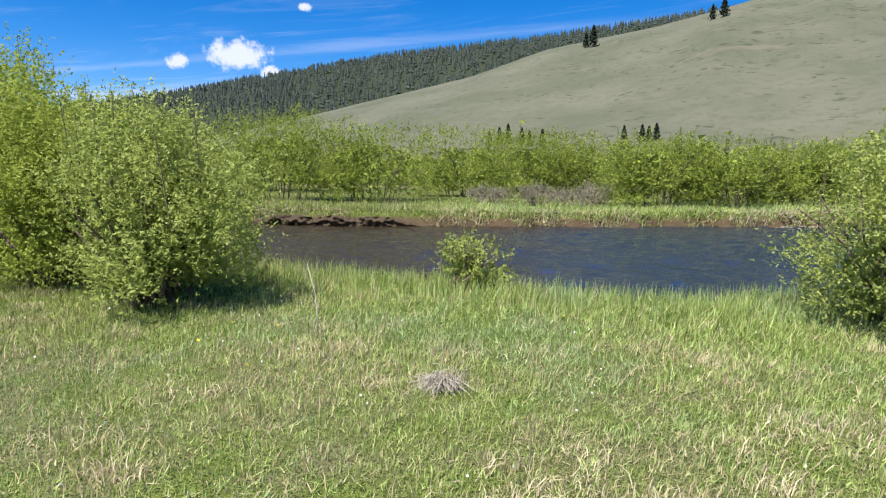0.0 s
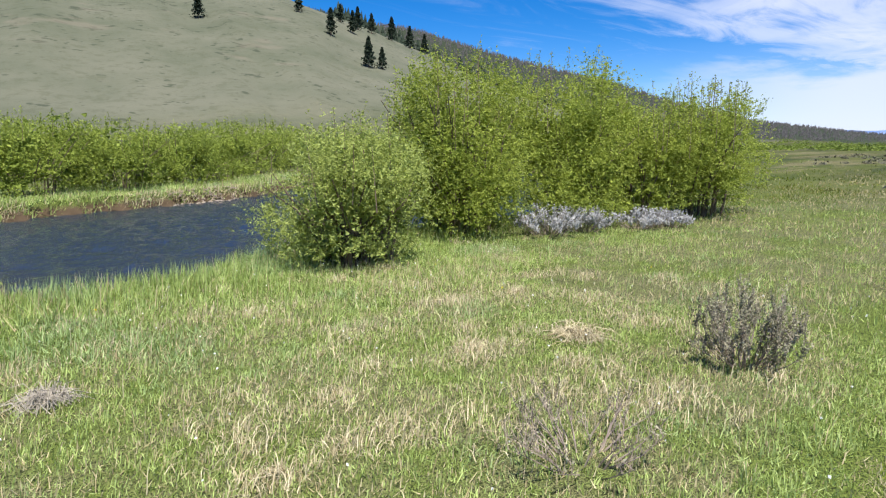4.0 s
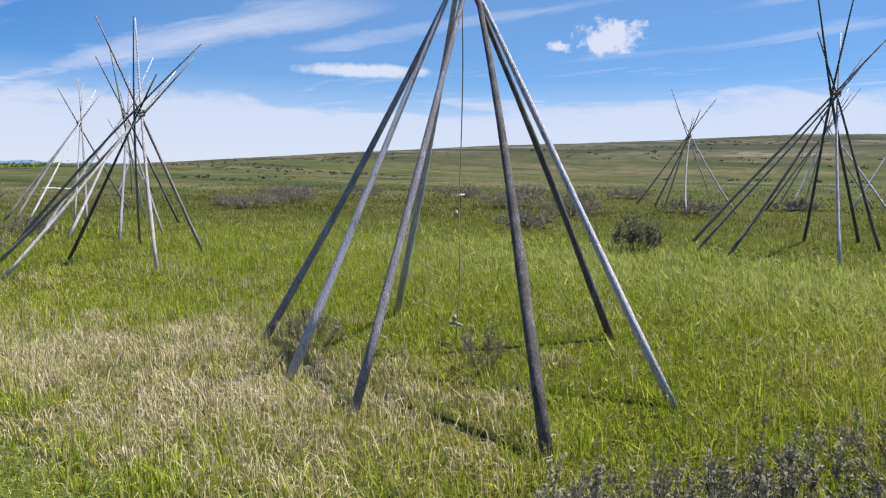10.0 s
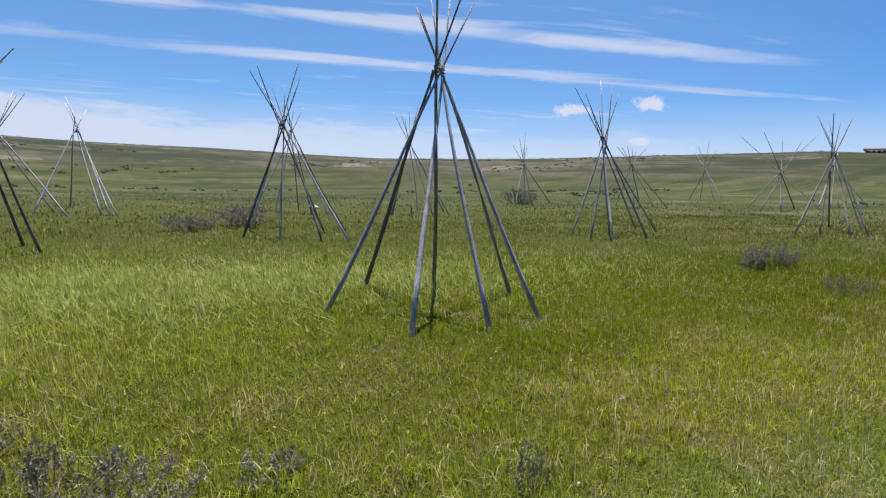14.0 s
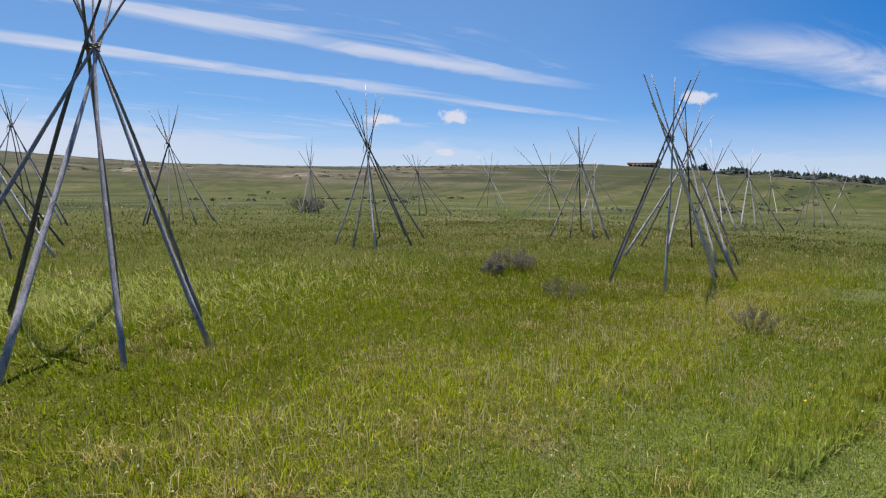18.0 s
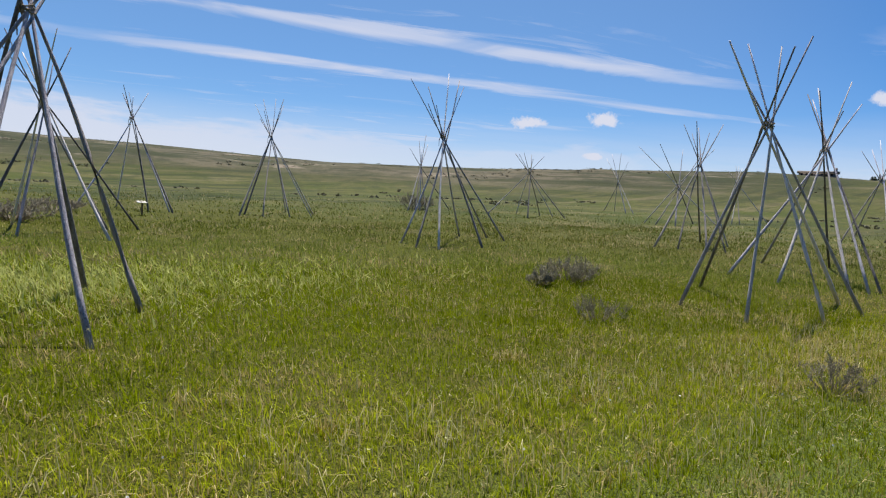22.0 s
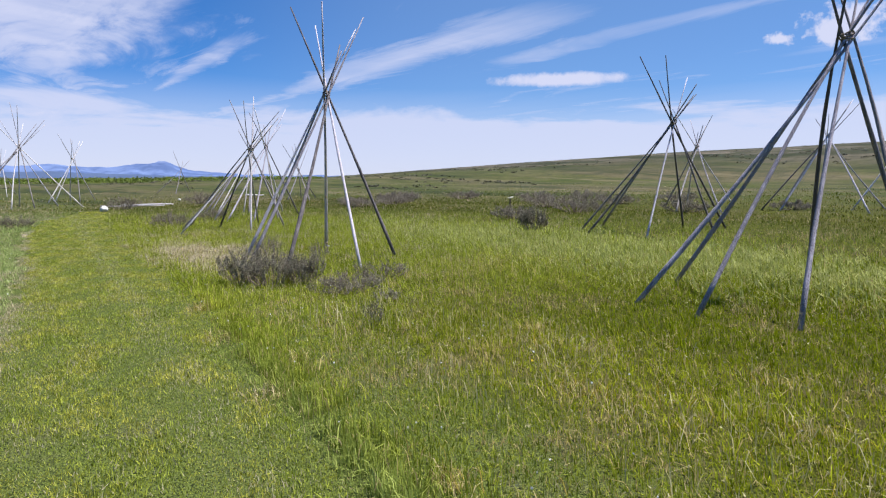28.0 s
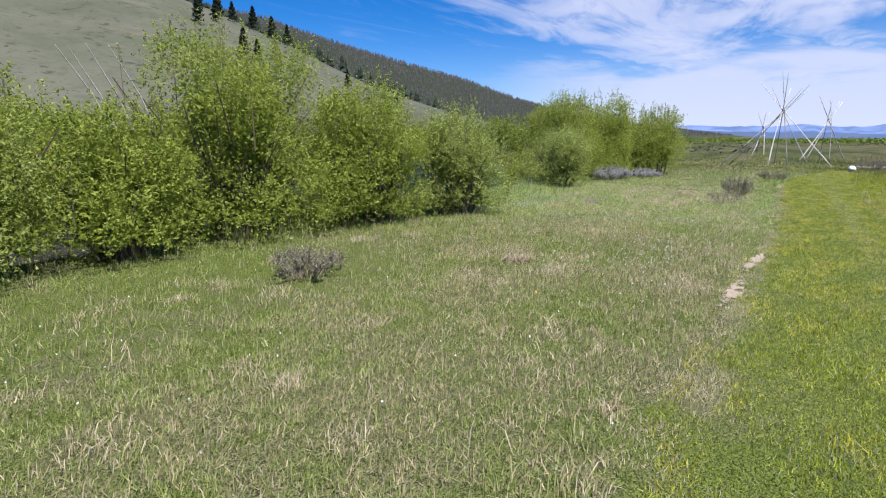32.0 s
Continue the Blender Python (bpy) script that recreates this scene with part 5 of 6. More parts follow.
def build_grass():
    rng = np.random.default_rng(77)
    # tall meadow around the walk, coarser outwards
    inner = None
    for x0, x1, y0, y1, dens, hh, ww, bend, per, spread in ((-18.5, 3.5, -3.4, 4.4, 1250, 0.105, 0.0050, True, 18, 0.034), (-22, 8, -8.5, 8.3, 900, 0.13, 0.009, False, 14, 0.055), (-34, 22, -20, 10, 230, 0.15, 0.018, False, 9, 0.12), (-62, 60, -52, 27, 27, 0.15, 0.050, False, 6, 0.3)):
        x, y, way, strong = tufts(rng, x0, x1, y0, y1, dens, per, spread)
        c = clumps(x, y)
        small = clumps(x, y, 5.3)
        south = smooth(-y, 0.5, 3.0)
        keep = (~on_path(x, y, 0.05 + 0.08 * clumps(x, y, 2.3))) & dry_land(x, y) & off_bare(x, y) & (rng.random(len(x)) < 0.35 + 0.5 * c + 0.45 * small)
        if inner:
            keep &= ~((x > inner[0]) & (x < inner[1]) & (y > inner[2]) & (y < inner[3]))
        if x1 == 60:
            keep &= rng.random(len(x)) < 1 - 0.95 * smooth(np.hypot(x + 6, y), 26, 52)
        inner = (x0, x1, y0, y1)
        x, y, c, south, small, way, strong = x[keep], y[keep], c[keep], south[keep], small[keep], way[keep], strong[keep]
        h = hh * rng.uniform(0.5, 1.3, len(x)) * strong * (0.55 + 0.35 * c + 0.3 * small) * (0.70 + (0.28 + 0.30 * smooth(x, -8, -4)) * south * smooth(-np.hypot((x + 5) * 0.62, y + 1), -16, -8))
        grass_object("meadow_grass", rng, x, y, h, ww * rng.uniform(0.6, 1.35, len(x)), 0.55, G_TALL, "tufted green meadow grass with straw-coloured stalks", bend, way)
    # rank uncut grass along the far edge of the mown path
    x = rng.uniform(-15, 9, 26000)
    edge = np.interp(x, PATH_X, PATH_S) - 0.12
    y = edge - np.abs(rng.normal(0, 0.20, len(x)))
    keep = clumps(x, y, 2.7) + 0.25 * np.sin(x * 9) > 0.42
    x, y = x[keep], y[keep]
    grass_object("rank_grass", rng, x, y, rng.uniform(0.07, 0.21, len(x)), rng.uniform(0.004, 0.008, len(x)), 0.5, G_TALL, "long uncut grass along the edge of the mown path", True)
    # flowering stalks with pale seed heads over the wetter side
    x, y = scatter(rng, -19, 5, -8.5, -1.3, 46)
    keep = (~on_path(x, y)) & (rng.random(len(x)) < 0.25 + 0.9 * clumps(x, y, 1.6) ** 2)
    x, y = x[keep], y[keep]
    h = rng.uniform(0.09, 0.22, len(x))
    tips = blades(rng, x, y, h, 0.0028 + 0 * x, 0.35, True)
    grass_object("seed_stalks", rng, x, y, h * 0.95, 0.0032 + 0 * x, 0.35, G_STRAW, "thin pale flowering stalks above the grass", True)
    c = np.repeat(tips[:, 3], 3, 0) + rng.normal(0, 0.010, (len(x) * 3, 3))
    tagged(soup_object("seed_heads", leaf_quads(rng, c, 0.024, 0.9, 0.34, 3), 3, G_SEED), "pale yellow seed heads of the meadow grass", "grass", kind="stuff")
    x, y = scatter(rng, -18, -4.5, -4.6, -1.8, 170)
    keep = (~on_path(x, y)) & (rng.random(len(x)) < (0.18 + 1.5 * clumps(x, y, 2.1) ** 2) * smooth(y, -4.6, -2.6))
    x, y = x[keep], y[keep]
    grass_object("seed_stalks", rng, x, y, rng.uniform(0.08, 0.25, len(x)), rng.uniform(0.0035, 0.0065, len(x)), 0.55, G_GOLD, "golden dry stalks standing among the green grass", True)
    # the short green understorey that hides the soil
    x, y = scatter(rng, -18.5, 3.5, -3.4, 4.4, 2900)
    keep = (~on_path(x, y, 0.10)) & off_bare(x, y)
    x, y = x[keep], y[keep]
    grass_object("meadow_grass", rng, x, y, 0.048 * rng.uniform(0.5, 1.5, len(x)), 0.0090 * rng.uniform(0.6, 1.4, len(x)), 0.7, G_TALL, "short dense grass between the taller stalks")
    x, y = scatter(rng, -19, 5, -9.5, -3.4, 1000)
    grass_object("meadow_grass", rng, x, y, 0.062 * rng.uniform(0.5, 1.5, len(x)), 0.0125 * rng.uniform(0.6, 1.4, len(x)), 0.6, G_TALL, "short lush grass under the flowering stalks")
    x, y = scatter(rng, -7, 5, 4.4, 7.6, 1700)
    keep = dry_land(x, y)
    x, y = x[keep], y[keep]
    grass_object("meadow_grass", rng, x, y, 0.08 * rng.uniform(0.5, 1.5, len(x)), 0.011 * rng.uniform(0.6, 1.4, len(x)), 0.6, G_TALL, "short dense grass towards the river bank")
    x, y = scatter(rng, -17.5, 6, -1.8, 1.5, 7600)
    keep = on_path(x, y) & off_bare(x, y)
    x, y = x[keep], y[keep]
    grass_object("mown_grass", rng, x, y, 0.034 * rng.uniform(0.4, 1.5, len(x)) * (0.7 + 0.6 * clumps(x, y, 4.1)), 0.0085 * rng.uniform(0.6, 1.4, len(x)), 0.75, G_MOWN, "short mown grass of the walking path")
    x, y = scatter(rng, 6, 18.5, -2.7, 0.6, 1500)
    keep = on_path(x, y)
    x, y = x[keep], y[keep]
    grass_object("mown_grass", rng, x, y, 0.045 * rng.uniform(0.5, 1.4, len(x)), 0.014 * rng.uniform(0.7, 1.4, len(x)), 0.8, G_MOWN, "short mown grass of the walking path")
    # dead stalks lying about, dry tufts, and clippings thrown along the path's edge
    x, y = scatter(rng, -18, 6, -6, 7.5, 9)
    keep = (~on_path(x, y)) & dry_land(x, y)
    x, y = x[keep], y[keep]
    grass_object("dry_stalks", rng, x, y, rng.uniform(0.10, 0.24, len(x)), 0.0046 + 0 * x, 0.8, G_STRAW, "bleached dry stalks bent over in the grass", True)
    X, Y = [], []
    for i in range(420):
        cx, cy = rng.uniform(-17, 5), rng.uniform(-4.2, 6.4)
        if on_path(np.array(cx), np.array(cy)) or rng.random() > 0.35 + 0.65 * float(smooth(cy, -2, 1)):
            continue
        m, q = rng.integers(40, 170), rng.uniform(0.07, 0.20)
        X.append(cx + rng.normal(0, q, m)), Y.append(cy + rng.normal(0, q * 0.8, m))
    for i in range(130):
        cx, cy = rng.normal(-0.6, 1.35), rng.normal(-2.65, 0.65)
        if on_path(np.array(cx), np.array(cy)):
            continue
        m, q = rng.integers(60, 190), rng.uniform(0.08, 0.22)
        X.append(cx + rng.normal(0, q, m)), Y.append(cy + rng.normal(0, q * 0.8, m))
    for i in range(28):
        cx, cy = rng.normal(0.7, 0.9), rng.normal(2.9, 0.75)
        m, q = rng.integers(60, 200), rng.uniform(0.06, 0.18)
        X.append(cx + rng.normal(0, q, m)), Y.append(cy + rng.normal(0, q * 0.8, m))
    x, y = np.concatenate(X), np.concatenate(Y)
    grass_object("dry_tufts", rng, x, y, rng.uniform(0.03, 0.12, len(x)) * np.where(y < -1.2, 1.25, 1.0), 0.0055 + 0 * x, 0.9, G_STRAW, "matted tufts of last year's dead grass", True)
    x = rng.uniform(-15, 4, 26000)
    y = np.interp(x, PATH_X, PATH_N) + rng.normal(0.0, 0.12, len(x))
    keep = (clumps(x, 0 * x, 1.9) + 0.3 * np.sin(x * 7.1) > 0.30) & (rng.random(len(x)) < 0.8)
    x, y = x[keep], y[keep]
    grass_object("clippings", rng, x, y, rng.uniform(0.02, 0.06, len(x)), 0.006 + 0 * x, 1.1, G_STRAW, "pale dry clippings along the edge of the path")
    # rank grass along the river edge
    x = rng.uniform(-9, 7, 30000)
    y = bank_near(x) - np.abs(rng.normal(0, 0.55, len(x)))
    grass_object("bank_grass", rng, x, y, rng.uniform(0.10, 0.34, len(x)), 0.012 + 0 * x, 0.4, G_TALL, "lush long grass along the river edge")
    x = rng.uniform(-22, 16, 30000)
    y = bank_far(x) + np.abs(rng.normal(0, 1.6, len(x)))
    tall = 0.35 + 0.9 * clumps(x, y, 1.4)
    grass_object("bank_grass", rng, x, y, rng.uniform(0.08, 0.30, len(x)) * tall, 0.03 + 0 * x, 0.6, G_TALL, "yellow-green grass on the far river bank")
    x = rng.uniform(-22, 16, 9000)
    y = bank_far(x) + rng.normal(0.05, 0.22, len(x))
    keep = clumps(x, 0 * x, 1.1) > 0.38
    x, y = x[keep], y[keep]
    grass_object("dry_bank_grass", rng, x, y, rng.uniform(0.10, 0.26, len(x)), 0.022 + 0 * x, 1.0, G_STRAW, "dead straw hanging over the edge of the far bank")
    # broad pale leaves in the wet hollow
    x, y = rng.normal(-4.6, 4.2, 26000), rng.normal(-9.1, 1.15, 26000)
    grass_object("broad_leaved_herbs", rng, x, y, rng.uniform(0.08, 0.20, len(x)), rng.uniform(0.016, 0.034, len(x)), 1.0, G_BROAD, "patch of pale yellow-green herbs among the grass")
    # small flowers
    for nm, mat, n, lab in (("white_flowers", PETAL_W, 620, "scattered tiny white meadow flowers"), ("yellow_flowers", PETAL_Y, 34, "a few small yellow dandelion heads")):
        x, y = rng.uniform(-17, 5, n), rng.uniform(-3.0, 6.5, n)
        if nm[0] == "w":
            x, y = np.append(x, rng.normal(-7.3, 0.9, 130)), np.append(y, rng.normal(1.95, 0.28, 130))
        keep = ~on_path(x, y)
        x, y = x[keep], y[keep]
        z = ground_height(x, y) + rng.uniform(0.08, 0.17, len(x))
        c = np.repeat(np.stack([x, y, z], 1), 5, 0)
        ob = soup_object(nm, leaf_quads(rng, c, 0.015 if nm[0] == "w" else 0.022, 0.9, 0.8), 4, mat)
        tagged(ob, lab, "flowers", kind="stuff")


build_grass()


def bare_patch(x, y, lx, ly, turn, seed):
    """A ragged low skin of dusty soil, crumbled at its edge."""
    n, m = 190, 36
    c, q = math.cos(radians(turn)), math.sin(radians(turn))
    v, f, ok = [], [], {}
    for i in range(n + 1):
        for j in range(m + 1):
            a, b = 1.25 * lx * (2 * i / n - 1), 1.5 * ly * (2 * j / m - 1)
            px, py = x + a * c - b * q, y + a * q + b * c
            r = (a / lx) ** 2 + (b / ly) ** 2 + 1.0 * noise.noise(Vector((px * 7, py * 7, seed))) + 0.6 * noise.noise(Vector((px * 26, py * 26, seed))) + 0.5 * noise.noise(Vector((px * 80, py * 80, seed)))
            ok[i, j] = r < 0.62
            v.append((px, py, gz(px, py) + (0.010 if r < 0.6 else 0.003) + 0.006 * noise.noise(Vector((px * 40, py * 40, 3)))))
    for i in range(n):
        for j in range(m):
            if ok[i, j] and ok[i + 1, j] and ok[i, j + 1] and ok[i + 1, j + 1]:
                o = i * (m + 1) + j
                f.append((o, o + m + 1, o + m + 2, o + 1))
    ob = mesh_object("bare_patch", v, f, DRYSOIL, smoothed=True)
    tagged(ob, "strip of bare dusty soil along the path edge", "bare soil", kind="structure")
    rng = np.random.default_rng(seed + 300)
    a, b = rng.normal(0, 0.55 * lx, 2600), rng.normal(0, 0.75 * ly, 2600)
    px, py = x + a * c - b * q, y + a * q + b * c
    grass_object("clippings", rng, px, py, rng.uniform(0.012, 0.032, 2600), 0.0045 + 0 * px, 1.3, G_STRAW, "bleached clippings strewn over the bare strip")


for i, q in enumerate(BARE):
    bare_patch(*q, i)


# ---- far woods ----
def conifer_rings(rng, x, y, z, h, w, sides=7):
    v, f = [], []
    tube([(x, y, z - 0.5), (x, y, z + h * 0.3)], [h * 0.018, h * 0.014], 4, v, f, False)
    tiers = 3
    for k in range(tiers):
        b = len(v)
        z0, z1 = z + h * (0.08 + 0.27 * k), z + h * (0.08 + 0.27 * k + 0.42)
        r = w * (1 - 0.28 * k)
        ph = rng.uniform(0, 6)
        for j in range(sides):
            t = ph + 2 * math.pi * j / sides
            q = r * rng.uniform(0.65, 1.15)
            v.append((x + q * math.cos(t), y + q * math.sin(t), z0 + rng.uniform(-0.05, 0.06) * h))
        v.append((x + rng.normal(0, 0.01) * h, y, min(z1, z + h)))
        f += [(b + j, b + (j + 1) % sides, b + sides) for j in range(sides)]
    return v, f


def build_woods():
    rng = np.random.default_rng(9)
    V, F = [], []

    def put(x, y, h, w, sides=5):
        v, f = conifer_rings(rng, x, y, gz(x, y), h, w, sides)
        o = len(V)
        V.extend(v)
        F.extend(tuple(o + i for i in q) for q in f)

    for a0, a1, count, mat, lab in ((50, 140, 5200, L_HAZEPINE, "dark conifer forest covering the ridge behind the hill"), (3, 50, 5200, L_GREYPINE, "grey thinned forest with haze in its colour on the long ridge behind the hill")):
        V.clear(), F.clear()
        n = 0
        while n < count:
            az = rng.uniform(a0, a1)
            r = rng.uniform(330, 690)
            x, y = -6 + r * math.cos(radians(az)), r * math.sin(radians(az))
            if gz(x, y) < r * float(ridge(HILL, az)) * 0.97 or gz(x, y) < 2.5:
                continue
            put(x, y, *((rng.uniform(4.5, 8.5), rng.uniform(1.2, 2.0)) if a0 > 40 else (rng.uniform(1.6, 4.2) * min(1.0, 0.35 + az / 40), rng.uniform(0.5, 1.0) * min(1.0, 0.55 + az / 60))))
            n += 1
        tagged(mesh_object("forest", V, F, mat), lab, "forest", kind="stuff")
    V.clear(), F.clear()
    for i in range(95):
        az = 27 + 25 * rng.random() ** 0.75
        r = 300 * (1 + 0.05 * math.sin(az * 0.31) + 0.03 * math.sin(az * 0.9 + 1)) * (1.01 - 0.07 * rng.random() ** 2)
        x, y = -6 + r * math.cos(radians(az)), r * math.sin(radians(az))
        put(x, y, rng.uniform(5, 9.5) * (0.75 + 0.012 * (az - 27)), rng.uniform(1.6, 2.6), 8)
    tagged(mesh_object("forest", V, F, L_DARKPINE), "line of tall dark conifers along the crest of the hill", "forest", kind="stuff")
    V, F = [], []
    for i in range(620):
        az, r = rng.uniform(-178, -158.5), rng.uniform(300, 425)
        x, y = -6 + r * math.cos(radians(az)), r * math.sin(radians(az))
        thick = noise.noise(Vector((az * 0.55, r * 0.012, 7.0)))
        if thick < -0.05 + 0.4 * (az > -161) - 0.15 * (r > 390):
            continue
        put(x, y, rng.uniform(1.2, 3.0) * (1 + max(0.0, thick)), rng.uniform(1.3, 2.4), 7)
    ob = mesh_object("forest", V, F, L_HAZEPINE)
    tagged(ob, "dark stand of pines along the top of the bench", "forest", kind="stuff")
    # willow thickets on the flats towards the mountains and along the river
    P, T = [], []
    for i in range(420):
        az, r = rng.uniform(-24, 24), rng.uniform(150, 330)
        x, y = -6 + r * math.cos(radians(az)), r * math.sin(radians(az))
        s = rng.uniform(0.9, 1.7)
        q = rng.normal(size=(60, 3)) * (s * 1.2, s * 1.2, s * 0.22)
        T.append(q + (x, y, gz(x, y) + 0.35 * s))
    for i in range(140):
        x, y = rng.uniform(-45, 60), rng.uniform(36, 60)
        s = rng.uniform(1.1, 1.8)
        q = rng.normal(size=(160, 3)) * (s, s, s * 0.45)
        P.append(q + (x, y, gz(x, y) + s * 0.6))
    P = np.concatenate(P)
    ob = soup_object("willow_thicket", leaf_quads(rng, np.concatenate(T), 0.5, 0.3, 0.7, 3), 3, L_DARKWILLOW)
    tagged(ob, "thin dark green belt of willows far across the flats", "bushes", kind="stuff")
    S = []
    for i in range(9000):
        r = 52 + 320 * rng.random() ** 0.9
        az = rng.uniform(-185, 12)
        x, y = -6 + r * math.cos(radians(az)), r * math.sin(radians(az))
        if noise.noise(Vector((x * 0.018, y * 0.07, 2.0))) < 0.12:
            continue
        s = rng.uniform(0.14, 0.34) * (0.7 + r / 220)
        S.append(rng.normal(size=(15, 3)) * (s * 0.9, s * 0.9, s * 0.24) + (x, y, gz(x, y) + s * 0.25))
    ob = soup_object("sage_flats", leaf_quads(rng, np.concatenate(S), 0.27, 0.3, 0.7, 3), 3, L_DARKSAGE)
    tagged(ob, "low sagebrush dotted over the open flats", "sagebrush", kind="stuff")
    ob = soup_object("willow_thicket", leaf_quads(rng, P, 0.45, 0.3, 0.7, 3), 3, L_FARWILLOW)
    tagged(ob, "belt of distant green willow thickets on the flats", "bushes", kind="stuff")
    # single conifers on the open hill and at its foot
    for x, y, h in ((77, 159.5, 6.8), (48.6, 192, 5.6), (46.0, 194, 4.2), (14.3, 221, 7.0), (12.0, 223, 5.0), (100.2, 119, 7.2), (103.7, 118, 5.2), (107.2, 143, 7.2), (129, 160, 7.0), (142, 173, 7.6), (160, 175, 8.5), (166, 171.5, 8), (172, 169.5, 7.5), (151, 176, 7), (136, 175, 6), (112, 165, 6), (124, 105, 4.2), (133.6, 95.5, 3.4), (130.8, 93.4, 2.4),
                    (-9.4, 96, 2.2), (-7.9, 97, 2.6), (-6.6, 97.5, 2.9), (-4.4, 96, 2.3), (-3.2, 95, 2.0), (-1.2, 91.6, 2.6), (10.4, 92, 2.0), (12.6, 90, 2.3), (13.5, 90, 2.0), (14.4, 89.3, 2.4)):
        ob = empty("conifer_tree", x, y, gz(x, y), "lone dark conifer on the open slope", "tree", "lone conifers")
        u = rng.random(900) ** 0.7
        t, q = rng.uniform(0, 6.283, 900), np.sqrt(rng.uniform(0.05, 1, 900)) * (1 - u) ** 0.8 * (0.8 + 0.25 * np.sin(u * 30))
        c = np.stack([q * np.cos(t) * h * 0.33, q * np.sin(t) * h * 0.33, h * (0.04 + 0.96 * u)], 1)
        soup_object("crown", leaf_quads(rng, c, h * 0.11, -0.15, 0.55, 3), 3, L_DARKPINE, ob)
        v, f = tube([(0, 0, -0.6), (0, 0, h * 0.4)], [0.22, 0.14], 6)
        mesh_object("trunk", v, f, W_STEM, ob)


build_woods()


# ---- small things ----
def stone(x, y, s, label):
    bm = bmesh.new()
    bmesh.ops.create_icosphere(bm, subdivisions=3, radius=1)
    for v in bm.verts:
        v.co = Vector((v.co.x * s, v.co.y * s * 0.7, v.co.z * s * 0.6)) * (1 + 0.22 * noise.noise(v.co * 1.3 + Vector((x, y, 0))))
    me = bpy.data.meshes.new("stone")
    bm.to_mesh(me)
    bm.free()
    me.materials.append(STONE)
    me.polygons.foreach_set("use_smooth", [True] * len(me.polygons))
    ob = new("stone", me)
    ob.location = (x, y, gz(x, y) + s * 0.42)
    return tagged(ob, label, "stone")


stone(18.2, -2.6, 0.24, "white stone marking the end of the mown path")


def marker(x, y, turn, label):
    ob = empty("interpretive_marker", x, y, gz(x, y), label, "sign")
    ob.rotation_euler = (0, 0, radians(turn))
    bm = bmesh.new()
    bmesh.ops.create_cube(bm, size=1, matrix=Matrix.LocRotScale((0, 0, 0.20), None, (0.05, 0.05, 0.46)))
    bmesh.ops.bevel(bm, geom=bm.edges[:], offset=0.006, segments=1, affect="EDGES")
    part("post", bm, POST, ob)
    bm = bmesh.new()
    bmesh.ops.create_cube(bm, size=1, matrix=Matrix.LocRotScale((0, -0.02, 0.44), Euler((radians(-14), 0, 0)), (0.30, 0.20, 0.025)))
    bmesh.ops.bevel(bm, geom=bm.edges[:], offset=0.005, segments=1, affect="EDGES")
    panel = part("panel", bm, SIGN, ob, "small slanted cream panel")
    bm = bmesh.new()
    for i in range(4):
        bmesh.ops.create_cube(bm, size=1, matrix=Matrix.LocRotScale((0, -0.02, 0.44), Euler((radians(-14), 0, 0)), None) @ Matrix.LocRotScale((-0.02 * (i % 2), 0.06 - 0.04 * i, 0.0145), None, (0.22 - 0.04 * (i % 2), 0.014, 0.002)))
    part("text_bars", bm, POST, panel, "dark lines of small print")


marker(-12.25, -22.2, 20, "small slanted marker panel on a short post")
marker(7.4, -17.1, -30, "small marker panel on a post beside the sagebrush")


def fallen_pole(x, y, turn, length, label, lift=0.05, thick=0.04):
    rng = np.random.default_rng(int(abs(x * 10)))
    d = Vector((math.cos(radians(turn)), math.sin(radians(turn)), 0))
    pts = [Vector((0, 0, 0)) + d * (length * (i / 6 - 0.5)) + Vector((0, 0, 0.02 * math.sin(i))) for i in range(7)]
    v, f = tube(pts, [thick * (1 - 0.07 * i) for i in range(7)], 7)
    ob = mesh_object("fallen_pole", v, f, W_PALE, smoothed=True)
    ob.location = (x, y, gz(x, y) + lift)
    return tagged(ob, label, "pole")


fallen_pole(22.8, -4.4, 62, 3.2, "pale pole lying on the ground beside the path")
fallen_pole(29.2, -12.9, -86, 1.3, "short pale pole lying between the tipi frames", 0.16, 0.06)
stone(28.6, -7.9, 0.13, "small white stone in the grass")
fallen_pole(23.4, -5.2, 70, 2.6, "short pale pole lying in the grass")


def cut_bank(x0, x1):
    """A ragged undercut lip of dark earth along the far bank, with roots and clods."""
    n, m, v, f = 220, 10, [], []
    for i in range(n + 1):
        x = x0 + (x1 - x0) * i / n
        fade = min(1.0, 6 * min(i, n - i) / n)
        y = float(bank_far(x)) - 0.30
        for j in range(m + 1):
            g = j / m
            out = (0.10 * math.sin(g * 2.6) + 0.22 * noise.noise(Vector((x * 2.3, g * 3, 1))) + 0.16 * noise.noise(Vector((x * 7, g * 6, 4))) + 0.07 * noise.noise(Vector((x * 19, g * 13, 6)))) * fade
            v.append((x, y + 0.34 * max(0.0, g - 0.72) - out + 0.10 * (1 - fade), WATER_Z - 0.08 + (0.34 + 0.08 * noise.noise(Vector((x * 1.7, 0, 8)))) * g * (0.35 + 0.65 * fade)))
    for i in range(n):
        for j in range(m):
            o = i * (m + 1) + j
            f.append((o, o + m + 1, o + m + 2, o + 1))
    tagged(mesh_object("bank", v, f, EARTH, smoothed=True), "dark undercut earth bank above the water", "river bank", kind="structure")


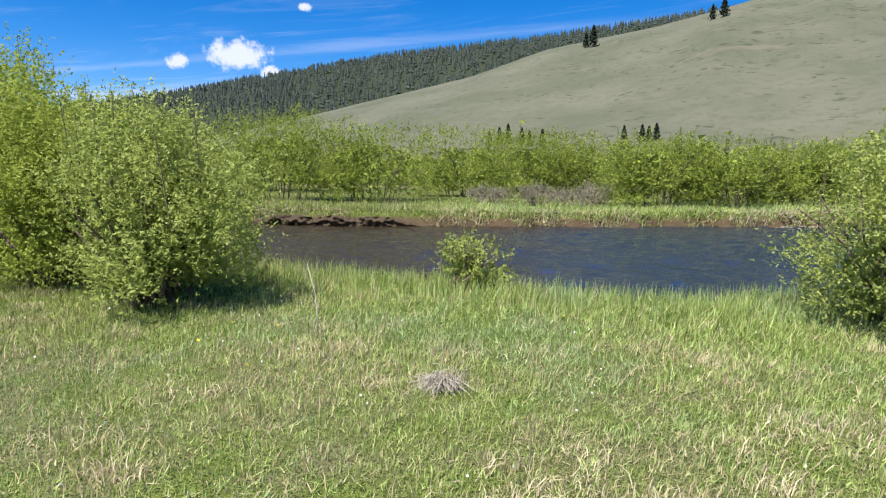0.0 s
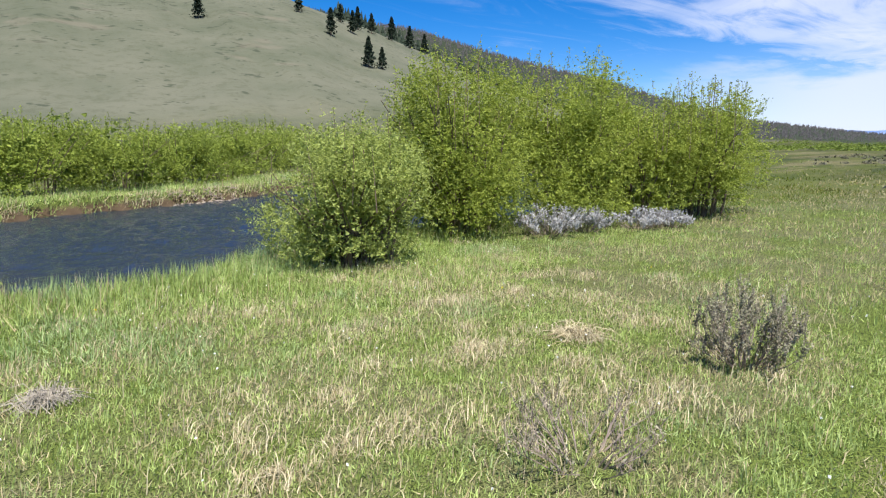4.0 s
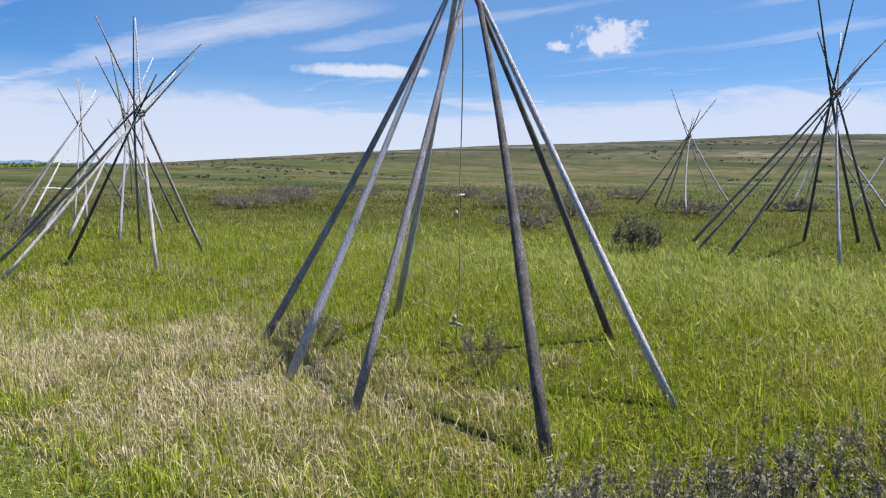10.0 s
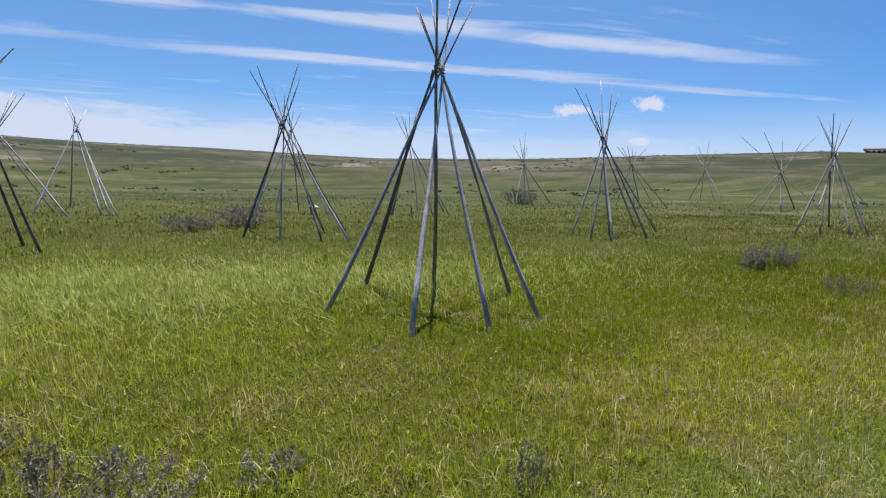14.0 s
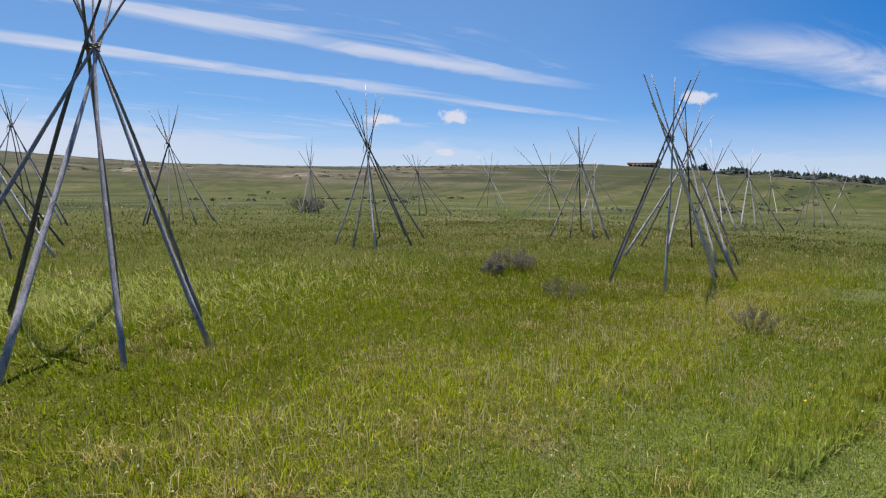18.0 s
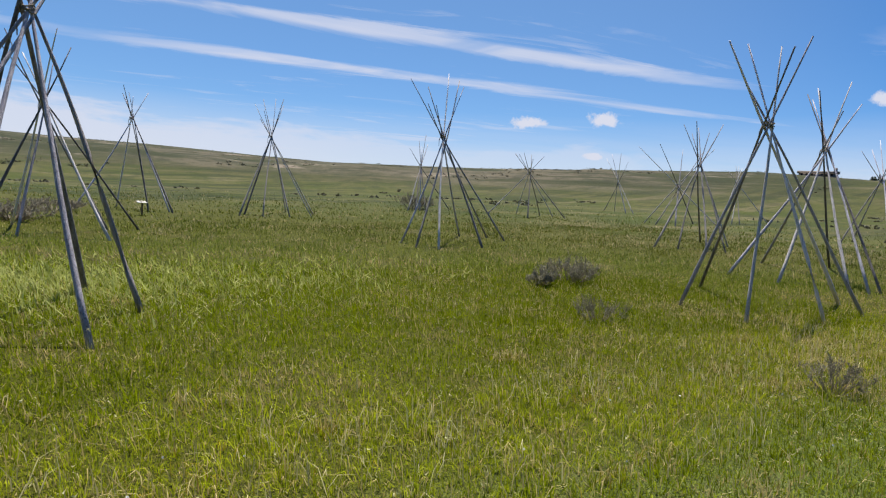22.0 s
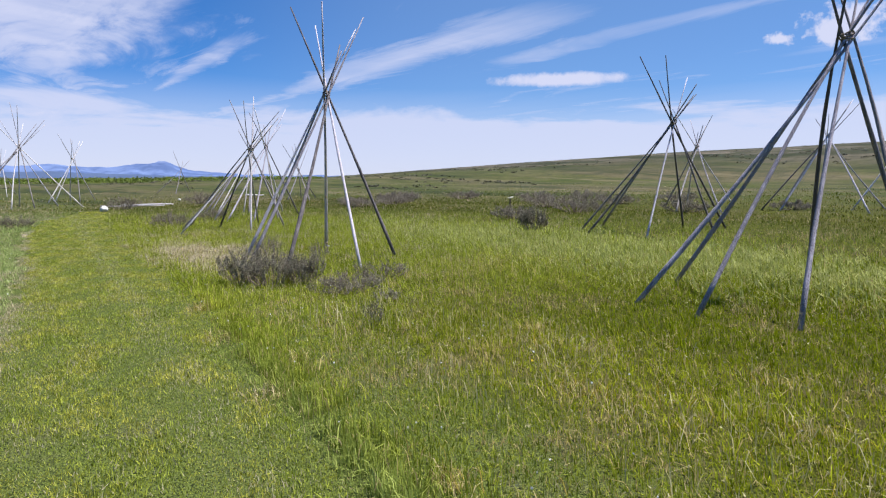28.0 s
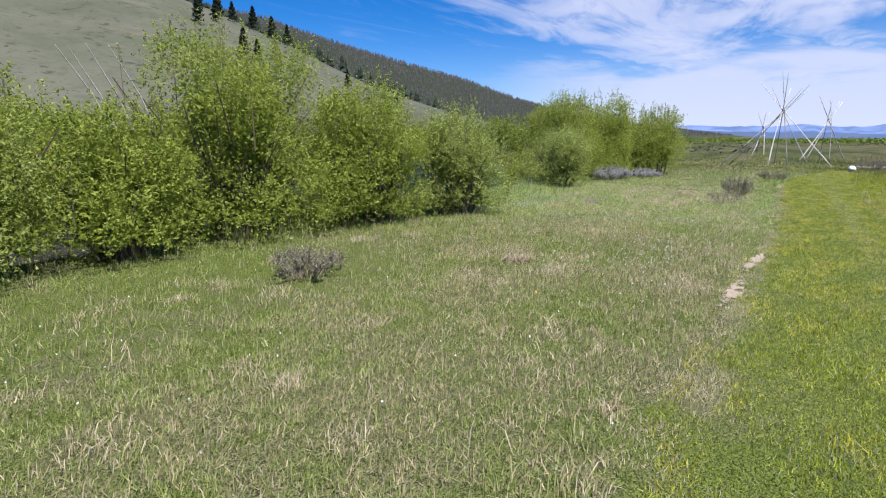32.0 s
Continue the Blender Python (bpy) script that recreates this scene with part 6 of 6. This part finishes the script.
def gravel_bar(x0, x1):
    rng = np.random.default_rng(41)
    v, f = [], []
    for i in range(150):
        x = rng.uniform(x0, x1)
        y = float(bank_far(x)) + rng.normal(0.05, 0.22)
        r, z = rng.uniform(0.02, 0.075), max(gz(x, y), WATER_Z)
        b = len(v)
        for k in range(3):
            q = r * (0.8, 1.0, 0.55)[k]
            for j in range(6):
                t = 1.047 * j + 0.4 * k
                v.append((x + q * math.cos(t) * rng.uniform(0.8, 1.2), y + q * math.sin(t) * rng.uniform(0.7, 1.0), z - 0.02 + r * 0.4 * k))
        for k in range(2):
            f += [(b + 6 * k + j, b + 6 * k + (j + 1) % 6, b + 6 * k + 6 + (j + 1) % 6, b + 6 * k + 6 + j) for j in range(6)]
        f.append(tuple(b + 12 + j for j in range(6)))
    tagged(mesh_object("gravel", v, f, PEBBLE), "pale tan stones along the water's edge", "gravel", kind="stuff")


def dead_stalk(x, y, h):
    v, f = tube([(0, 0, -0.03), (0.0, 0.0, h * 0.3), (-0.02, 0.01, h * 0.6), (-0.09, 0.02, h)], [0.005, 0.0045, 0.0035, 0.0015], 6)
    ob = mesh_object("dead_stalk", v, f, W_BARE, smoothed=True)
    ob.location = (x, y, gz(x, y))
    return tagged(ob, "single pale dead stalk standing upright in the grass", "stalk")


cut_bank(-9.6, -4.2)
gravel_bar(6.2, 9.2)
dead_stalk(-2.45, 5.3, 0.62)


def dead_clump(x, y, w, seed, label):
    """A mound of matted brown grass, its stalks bent over to all sides."""
    rng = np.random.default_rng(seed)
    v, f = [], []
    for i in range(230):
        t, q = rng.uniform(0, 6.28), rng.uniform(0.1, 1.0) * w
        a, b = rng.normal(0, 0.25 * w), rng.normal(0, 0.25 * w)
        h = rng.uniform(0.03, 0.10)
        tube([(a, b, 0), (a + 0.5 * q * math.cos(t), b + 0.5 * q * math.sin(t), h), (a + q * math.cos(t), b + q * math.sin(t), h * rng.uniform(0.1, 0.8))], [0.003, 0.0028, 0.0015], 3, v, f, False)
    ob = mesh_object("dead_grass_clump", v, f, GREYSTRAW if seed == 1 else G_STRAW)
    ob.location = (x, y, gz(x, y))
    return tagged(ob, label, "dead grass")


dead_clump(-1.2, 4.3, 0.20, 1, "low mound of matted brown dead grass")
dead_clump(2.0, 2.6, 0.30, 2, "bleached clump of dead grass in the meadow")
dead_clump(-8.3, 3.4, 0.22, 3, "bleached clump of dead grass in the meadow")


# ---- the long low building on the skyline ----
def slab(x0, x1, y0, y1, z0, z1):
    bm = bmesh.new()
    bmesh.ops.create_cube(bm, size=1, matrix=Matrix.LocRotScale(((x0 + x1) / 2, (y0 + y1) / 2, (z0 + z1) / 2), None, (x1 - x0, y1 - y0, z1 - z0)))
    return bm


def low_building(az, r, length):
    a = radians(az)
    x, y = -6 + r * math.cos(a), r * math.sin(a)
    ob = empty("low_building", x, y, gz(x, y), "long low dark building on the top of the bench", "building")
    ob.rotation_euler = (0, 0, a - math.pi / 2)
    h = length / 2
    part("wall", slab(-h, h, -4, 4, -1.5, 2.2), LOG, ob)
    bm = bmesh.new()
    prof = ((-5.0, 2.0), (0.0, 3.3), (5.0, 2.0), (0.0, 2.9))
    ends = [[bm.verts.new((sx * (h + 0.9), py, pz)) for py, pz in prof] for sx in (-1, 1)]
    for i in range(4):
        j = (i + 1) % 4
        bm.faces.new((ends[0][i], ends[0][j], ends[1][j], ends[1][i]))
    for e in ends:
        bm.faces.new(e)
    bmesh.ops.recalc_face_normals(bm, faces=bm.faces[:])
    part("roof", bm, ROOFING, ob, "low pitched grey-brown roof")
    part("chimney", slab(h - 2.2, h - 0.4, -2.5, 1.5, 0.5, 5.0), LOG, ob, "tall dark block at one end")
    for i in range(7):
        wx = -h + 1.6 + i * (length - 4.5) / 6
        part("window", slab(wx - 0.6, wx + 0.6, 3.96, 4.05, 0.6, 1.7), PANE, ob)
        part("window", slab(wx - 0.6, wx + 0.6, -4.05, -3.96, 0.6, 1.7), PANE, ob)


low_building(-155.2, 408.0, 19.0)
